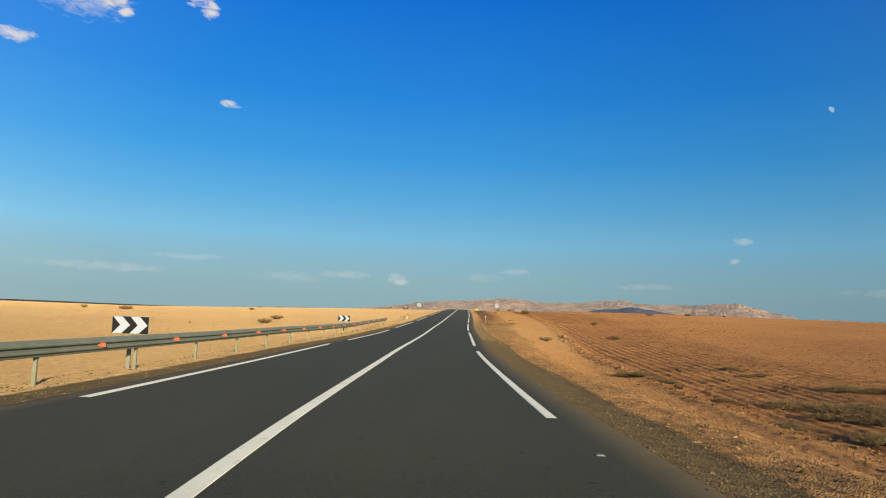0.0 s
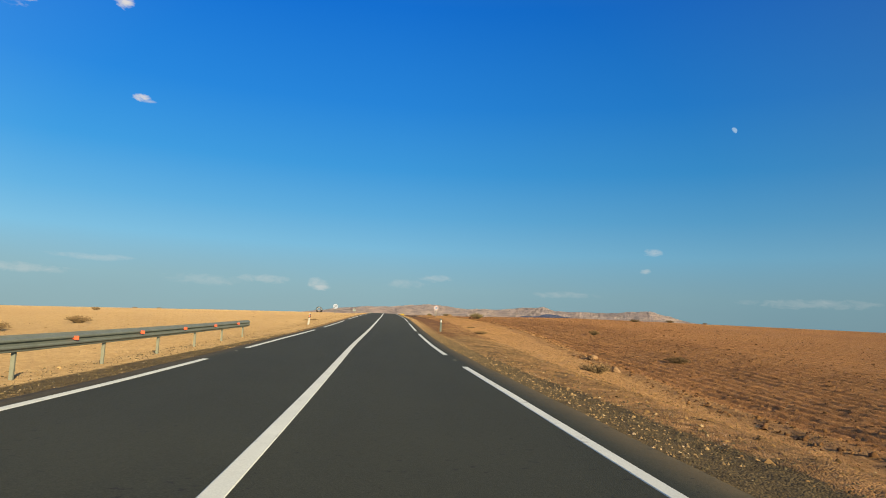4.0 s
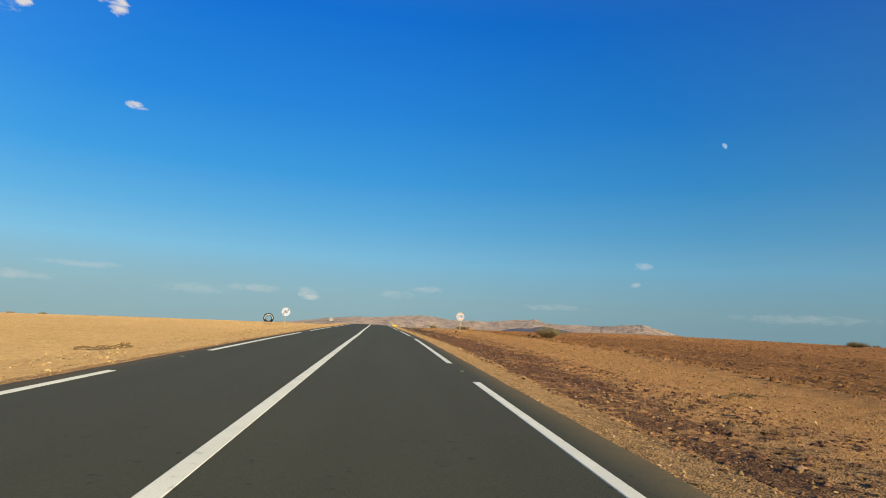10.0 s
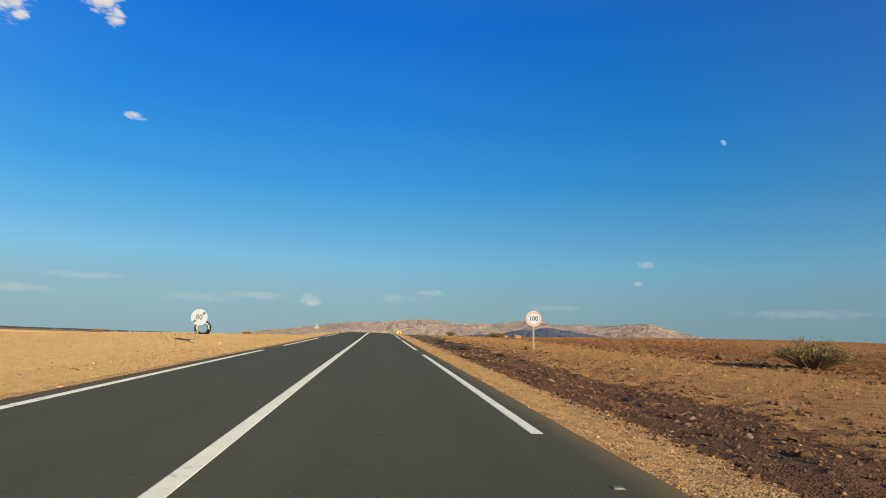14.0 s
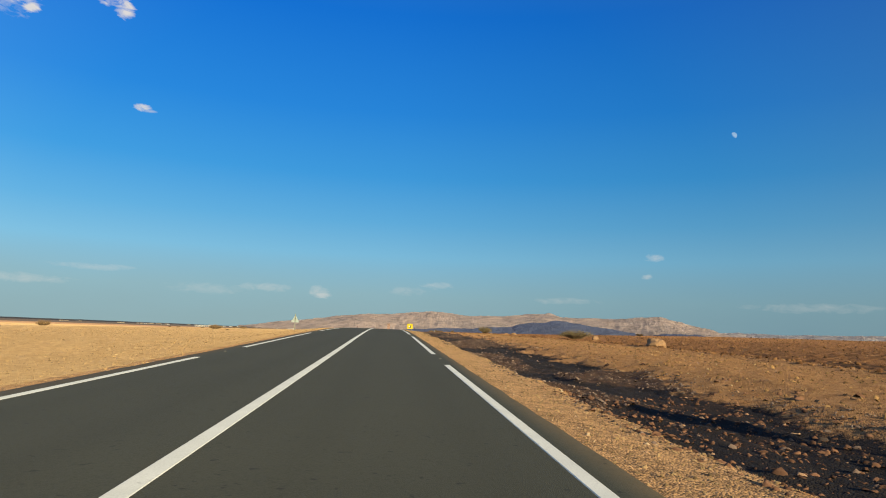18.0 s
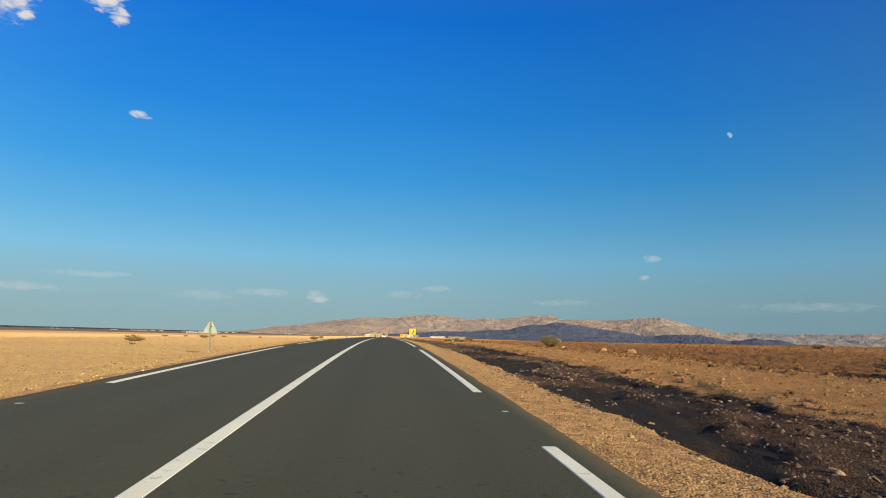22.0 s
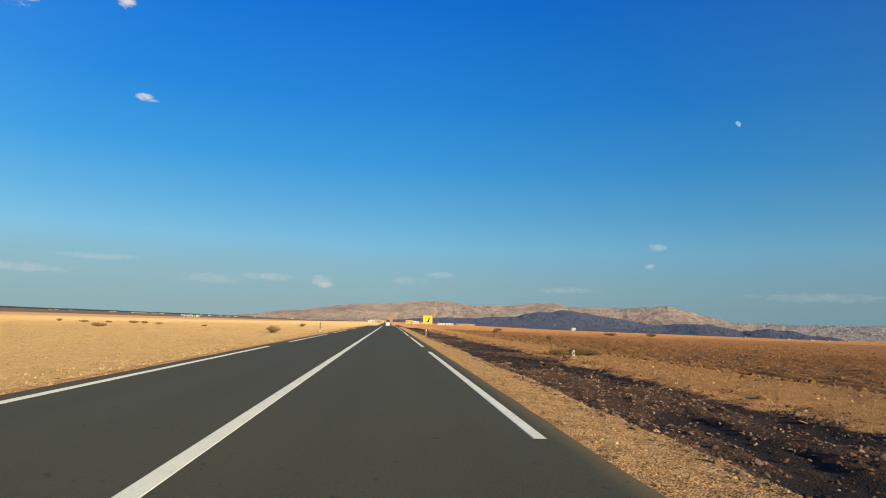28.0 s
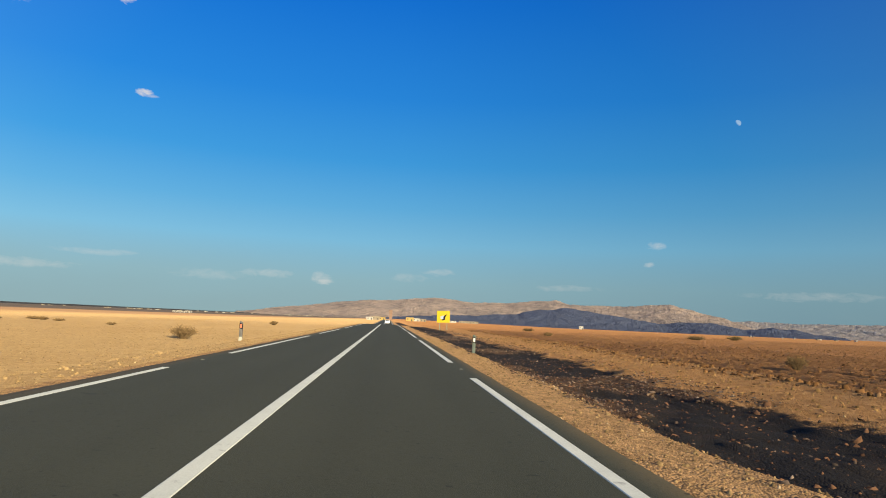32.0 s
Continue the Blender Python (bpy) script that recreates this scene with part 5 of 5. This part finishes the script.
# ---- shrubs ----
def shrub_mesh(seed, wide, tall, stems, leaves, leaf):
    """A dry thorny bush: forking twigs, and small leaves along them."""
    rng = random.Random(seed)
    tv, tf, lv, lf = [], [], [], []

    def twig(a, b, w0, w1):
        d = (b - a).normalized()
        u = d.orthogonal().normalized()
        v = d.cross(u)
        k = len(tv)
        for c, w in ((a, w0), (b, w1)):
            for i in range(3):
                tv.append((c + (u * math.cos(i * 2.094) + v * math.sin(i * 2.094)) * w)[:])
        for i in range(3):
            j = (i + 1) % 3
            tf.append((k + i, k + j, k + 3 + j, k + 3 + i))

    tips = []
    for _ in range(stems):
        a = rng.uniform(0, 6.283)
        out = rng.uniform(0.1, 1.0) ** 0.6
        base = Vector((math.cos(a) * wide * 0.12 * rng.random(), math.sin(a) * wide * 0.12 * rng.random(), -0.03))
        end = Vector((math.cos(a) * wide * 0.5 * out, math.sin(a) * wide * 0.5 * out, tall * rng.uniform(0.55, 1.0) * (1.08 - 0.5 * out * out)))
        mid = base.lerp(end, 0.5) + Vector((rng.uniform(-1, 1), rng.uniform(-1, 1), rng.uniform(0.2, 1))) * wide * 0.07
        twig(base, mid, 0.012, 0.008)
        twig(mid, end, 0.008, 0.003)
        tips += [(mid, end)]
        for _ in range(3):
            c = mid.lerp(end, rng.uniform(0.1, 0.9))
            e = c + Vector((rng.uniform(-1, 1), rng.uniform(-1, 1), rng.uniform(-0.1, 1))) * wide * 0.13
            twig(c, e, 0.005, 0.002)
            tips.append((c, e))
    for _ in range(leaves):
        a, b = rng.choice(tips)
        c = a.lerp(b, rng.uniform(0.2, 1.05)) + Vector((rng.gauss(0, 1), rng.gauss(0, 1), rng.gauss(0, 1))) * wide * 0.018
        d = Vector((rng.gauss(0, 1), rng.gauss(0, 1), rng.gauss(0.3, 1))).normalized()
        u = d.orthogonal().normalized()
        n = leaf * rng.uniform(0.6, 1.4)
        k = len(lv)
        lv.extend([(c - d * n)[:], (c + u * n * 0.4)[:], (c + d * n)[:], (c - u * n * 0.4)[:]])
        lf.append((k, k + 1, k + 2, k + 3))
    out = []
    for name, v, f in (("branchwork", tv, tf), ("foliage", lv, lf)):
        me = bpy.data.meshes.new(name)
        me.from_pydata(v, [], f)
        out.append(me)
    return out


SHRUBS = {"green": [(shrub_mesh(1, 1.7, 0.8, 150, 2400, 0.024), LEAF), (shrub_mesh(2, 1.8, 0.75, 160, 2600, 0.024), LEAF)],
          "dry": [(shrub_mesh(3, 1.5, 0.75, 130, 1500, 0.025), DRY_LEAF), (shrub_mesh(4, 1.2, 0.5, 90, 900, 0.025), DRY_LEAF)],
          "tuft": [(shrub_mesh(5, 0.8, 0.22, 70, 500, 0.03), DRY_LEAF), (shrub_mesh(6, 1.2, 0.2, 90, 700, 0.03), DRY_LEAF)],
          "mat": [(shrub_mesh(7, 2.2, 0.22, 150, 1500, 0.026), PALE_LEAF), (shrub_mesh(8, 1.8, 0.26, 130, 1300, 0.026), PALE_LEAF)]}
WORDS = {"green": "dusty olive-green desert bush on dry soil", "dry": "rounded dry brown thorn bush on bare sand", "tuft": "low withered brown tuft on bare sand", "mat": "low spreading grey-green shrub with dead twigs"}
for kind in SHRUBS:
    for (tw, lf), leafmat in SHRUBS[kind]:
        tw.materials.append(TWIG)
        lf.materials.append(leafmat)


def shrub(x, y, kind, scale=1.0, pick=0, tall=1.0):
    (tw, lf), _m = SHRUBS[kind][pick % 2]
    t = thing("shrub", (x, y, height(x, y)), WORDS[kind], "shrub", "desert shrubs", turn=(x * 57 + y * 31) % 360)
    t.scale = (scale, scale, scale * tall)
    for name, me in (("branchwork", tw), ("foliage", lf)):
        o = new(name, me)
        o.parent = t
    return t


def dead_branch(x, y, turn, long, seed):
    rng = random.Random(seed)
    t = thing("dead_branch", (x, y, height(x, y) + 0.03), "dry fallen branch lying on the sand", "branch", turn=turn)

    def limb(a, b, w0, w1, name):
        bm = bmesh.new()
        rings = []
        d = b - a
        for k in range(6):
            u = k / 5
            c = a + d * u + Vector((0, rng.uniform(-0.04, 0.04), 0.03 + rng.uniform(0, 0.05))) * (1 if 0 < k < 5 else 0)
            w = w0 + (w1 - w0) * u
            side = Vector((-d.y, d.x, 0)).normalized()
            rings.append([bm.verts.new(c + side * (w * math.cos(q)) + Vector((0, 0, w * math.sin(q)))) for q in np.linspace(0, 2 * math.pi, 6, endpoint=False)])
        for p, q in zip(rings, rings[1:]):
            for k in range(6):
                bm.faces.new((p[k], p[(k + 1) % 6], q[(k + 1) % 6], q[k]))
        bm.faces.new(rings[0][::-1])
        bm.faces.new(rings[-1])
        part(name, bm, TWIG, t)
    limb(Vector((-long / 2, 0, 0)), Vector((long / 2, 0.1, 0)), 0.05, 0.02, "stem")
    for k in range(5):
        u = rng.uniform(-0.3, 0.4) * long
        limb(Vector((u, 0.03, 0.02)), Vector((u + rng.uniform(0.15, 0.4) * long, rng.uniform(-0.35, 0.35) * long, 0.08)), 0.025, 0.008, "side_branch")
    return t


dead_branch(-7.4, 118.3, 15, 1.5, 3)
dead_branch(-7.0, 119.6, 150, 0.9, 4)
dead_branch(11.2, 110.3, -8, 0.9, 6)


for x, y, kind, scale, pick, tall in (
        (17.4, 153.4, "green", 1.7, 0, 0.8), (15.4, 259.0, "green", 1.15, 1, 1.2), (9.9, 294.5, "mat", 0.55, 0, 1.6), (10.9, 294.9, "mat", 0.68, 1, 1.7), (11.8, 295.2, "mat", 0.55, 0, 1.5), (18.3, 223.8, "green", 1.8, 1, 0.55), (17.0, 326.0, "dry", 0.62, 0, 1.3),
        (-14.6, 352.4, "dry", 1.5, 0, 0.9), (-89.8, 449.0, "tuft", 2.0, 0, 1.4), (-66.0, 411.0, "tuft", 1.8, 1, 0.9), (-39.7, 357.5, "tuft", 1.9, 1, 1.1),
        (-57.5, 403.0, "tuft", 1.8, 0, 0.9), (-53.2, 405.0, "tuft", 1.9, 1, 0.9), (-48.8, 399.0, "tuft", 1.9, 0, 1.1), (-44.4, 394.6, "tuft", 1.4, 1, 0.9), (-31.8, 381.0, "tuft", 1.6, 0, 0.8), (-29.8, 290.5, "tuft", 2.2, 1, 1.2), (-61.9, 371.5, "tuft", 1.6, 0, 1.0), (-23.2, 272.4, "tuft", 0.9, 0, 1.0),
        (-85.9, 150.0, "tuft", 2.2, 0, 1.4), (-71.0, 141.0, "tuft", 2.6, 1, 1.2), (-46.1, 150.0, "tuft", 1.8, 0, 1.2), (-27.0, 72.8, "tuft", 0.4, 0, 1.6), (-62.0, 226.0, "green", 1.1, 1, 0.9), (-16.0, 127.8, "tuft", 0.3, 0, 1.4), (10.9, 98.9, "dry", 0.9, 1, 0.6), (10.3, 96.2, "dry", 0.75, 0, 0.5),
        (-24.0, 96.0, "dry", 2.1, 1, 0.6), (-19.5, 76.0, "dry", 1.8, 1, 0.7), (-7.2, 66.5, "tuft", 0.9, 0, 1.3), 
        (-70.0, 230.0, "tuft", 2.2, 0, 1.5),
        (14.8, 44.2, "mat", 0.8, 0, 1.1), (15.5, 43.2, "mat", 0.85, 1, 1.2), (16.2, 42.0, "mat", 0.7, 0, 1.0), (16.8, 40.9, "mat", 0.6, 1, 0.9), (16.5, 38.4, "tuft", 0.9, 0, 1.5), (17.0, 33.2, "mat", 0.6, 0, 1.0),
        (23.4, 46.2, "mat", 0.8, 1, 0.8), (24.6, 46.6, "mat", 0.7, 0, 0.8), (25.9, 38.7, "mat", 1.1, 0, 1.0), (27.3, 38.0, "mat", 1.0, 1, 1.0), (24.2, 50.6, "mat", 0.7, 0, 1.4), (22.2, 82.4, "dry", 1.3, 0, 0.55),
        (19.4, 32.0, "mat", 1.1, 0, 1.0), (20.9, 31.2, "mat", 1.2, 1, 1.1), (22.6, 31.0, "mat", 1.2, 0, 1.0), (19.3, 28.6, "mat", 0.9, 1, 0.9), (20.8, 27.6, "mat", 1.2, 0, 1.1), (22.4, 27.0, "mat", 1.1, 1, 1.0), (16.7, 26.0, "mat", 0.8, 0, 0.9), (18.0, 22.9, "mat", 1.0, 1, 1.0), (19.3, 22.2, "mat", 1.1, 0, 1.0), (12.6, 22.7, "tuft", 1.0, 0, 1.1),
        (12.5, 70.0, "tuft", 1.4, 1, 1.2),
        (25.0, 110.0, "tuft", 1.6, 0, 1.4), (45.0, 150.0, "mat", 1.0, 0, 1.2), (60.0, 170.0, "mat", 1.1, 1, 1.2), (75.0, 185.0, "dry", 0.8, 0, 0.6), (85.0, 260.0, "mat", 1.2, 1, 1.2), (36.0, 255.0, "dry", 1.0, 1, 0.7),
        (48.0, 400.0, "mat", 1.5, 0, 1.1), (65.0, 420.0, "green", 1.8, 1, 0.6), (30.0, 440.0, "mat", 1.6, 1, 1.1), (20.0, 380.0, "tuft", 1.5, 0, 1.4), (-80.0, 330.0, "tuft", 3.0, 1, 1.6), (-20.0, 420.0, "tuft", 2.0, 0, 1.5)):
    shrub(x, y, kind, scale, pick, tall)


# ---- buildings and a car far down the road ----
def house(x, y, w, d, h, wall, label, turn=0.0, storeys=1, group="houses of the far village", ground_z=None, bays=None):
    z = height(x, y) if ground_z is None else ground_z
    t = thing("house", (x, y, z), label, "house", group, turn=turn)
    part("wall", box((w, d, h + 0.6), (0, 0, h / 2 - 0.3), 0.03), wall, t)
    part("parapet", box((w + 0.3, d + 0.3, 0.35), (0, 0, h + 0.17), 0.03), wall, t)
    n = bays or max(2, int(w / 3.5))
    for s in range(storeys):
        for k in range(n):
            c = (k + 0.5) / n * w - w / 2
            f = h / storeys
            if s == 0 and k == n // 2:
                part("door", box((1.1, 0.12, 2.1), (c, -d / 2 - 0.03, 1.05), 0.02), DARK_OPENING, t)
            else:
                part("window", box((1.1, 0.12, 1.2), (c, -d / 2 - 0.03, f * s + f * 0.58), 0.02), DARK_OPENING, t)
    return t


def bearing(az, dist):
    return 1.5 + dist * math.sin(radians(az)), 285.0 + dist * math.cos(radians(az))


for az, dist, w, d, h, wall, label in (
        (-2.05, 700, 7, 6, 2.6, WHITEWASH, "small white flat-roofed roadside house"), (-1.55, 720, 9, 6, 3.6, PLASTER, "beige flat-roofed house beside the road"), (-1.0, 735, 7, 6, 2.6, OCHRE_WALL, "ochre flat-roofed house beside the road"),
        (1.35, 760, 9, 7, 3.8, OCHRE_WALL, "yellow flat-roofed house beside the road"), (1.9, 770, 8, 7, 3.0, WHITEWASH, "white flat-roofed house beside the road"), (2.5, 800, 7, 6, 2.6, PLASTER, "beige flat-roofed house beside the road"),
        (4.6, 820, 20, 5, 2.0, WHITEWASH, "long low white walled building"), (6.4, 840, 24, 5, 2.2, PLASTER, "long low beige wall on the plain"), (15.9, 900, 5.5, 5, 4.0, WHITEWASH, "lone small white house on the plain")):
    x, y = bearing(az, dist)
    house(x, y, w, d, h, wall, label, turn=-az)
x, y = bearing(-0.28, 780)
tower = thing("tower", (x, y, height(x, y)), "slender pink-brown square tower beside the road", "tower")
part("shaft", box((3.6, 3.6, 12.0), (0, 0, 5.7), 0.05), PINK_WALL, tower)
part("cornice", box((4.1, 4.1, 0.4), (0, 0, 11.2), 0.04), PINK_WALL, tower)
for z in (4.0, 7.2, 9.6):
    part("window", box((0.6, 0.12, 1.1), (0, -1.82, z), 0.02), DARK_OPENING, tower)
far_rng = random.Random(5)
for k in range(7):
    x, y = bearing(-16.6 - 0.2 * k + far_rng.uniform(-0.05, 0.05), 1150 + far_rng.uniform(-40, 40))
    house(x, y, far_rng.uniform(3, 5), 6, far_rng.uniform(1.8, 2.6), WHITEWASH, "low white house far across the plain", group="white farm across the plain", bays=2)
for k in range(48):
    az = far_rng.uniform(-27, -6)
    x, y = bearing(az, far_rng.uniform(2300, 2900))
    house(x, y, far_rng.uniform(4, 12), 8, far_rng.uniform(1.3, 2.6), far_rng.choice((PLASTER, PLASTER, WHITEWASH)), "pale block of a distant town", group="distant town", bays=2)
for k in range(9):
    x, y = bearing(far_rng.uniform(29, 39), far_rng.uniform(2300, 2600))
    house(x, y, far_rng.uniform(4, 8), 8, far_rng.uniform(2, 3), far_rng.choice((WHITEWASH, PLASTER)), "pale block of a distant town", group="distant town", bays=2)


def car(place, turn):
    t = thing("car", place, "white car driving far down the road", "car", turn=turn)
    side = [(-2.1, 0.35), (2.1, 0.35), (2.15, 0.75), (1.95, 0.95), (1.1, 1.05), (0.55, 1.55), (-1.35, 1.6), (-2.0, 1.15), (-2.15, 0.9)]
    bm = plate(side, 1.75)
    bmesh.ops.bevel(bm, geom=bm.edges[:], offset=0.07, segments=2, affect="EDGES")
    bm.transform(Matrix.Rotation(radians(-90), 4, "Z"))
    part("body", bm, CAR_PAINT, t)
    part("windscreen", box((1.4, 0.03, 0.5), (0, -0.84, 1.31), 0.01, turn=pose(0, 0, 0, -48, 0, 0)), CAR_GLASS, t)
    part("rear_window", box((1.35, 0.03, 0.42), (0, 1.72, 1.36), 0.01, turn=pose(0, 0, 0, 52, 0, 0)), CAR_GLASS, t)
    for k in (-1, 1):
        part("side_window", box((0.03, 1.7, 0.36), (k * 0.88, 0.35, 1.32), 0.01), CAR_GLASS, t)
        part("headlight", box((0.36, 0.05, 0.15), (k * 0.6, -2.13, 0.8), 0.02), REFLECT_WHITE, t)
        for y in (-1.3, 1.3):
            bm = disc(0.32, 0.2, 24)
            bm.transform(Matrix.Rotation(radians(90), 4, "Z"))
            wheel = part("wheel", bm, RUBBER, t)
            wheel.location = (k * 0.8, y, 0.32)
            bm = disc(0.19, 0.03, 20)
            bm.transform(Matrix.Rotation(radians(90), 4, "Z") @ Matrix.Identity(4))
            part("rim", bm, STEEL, wheel).location = (k * 0.1, 0, 0)
    return t


p = on_road(560.0, 1.3)
car((p.x, p.y, p.z + 0.01), 180.4)
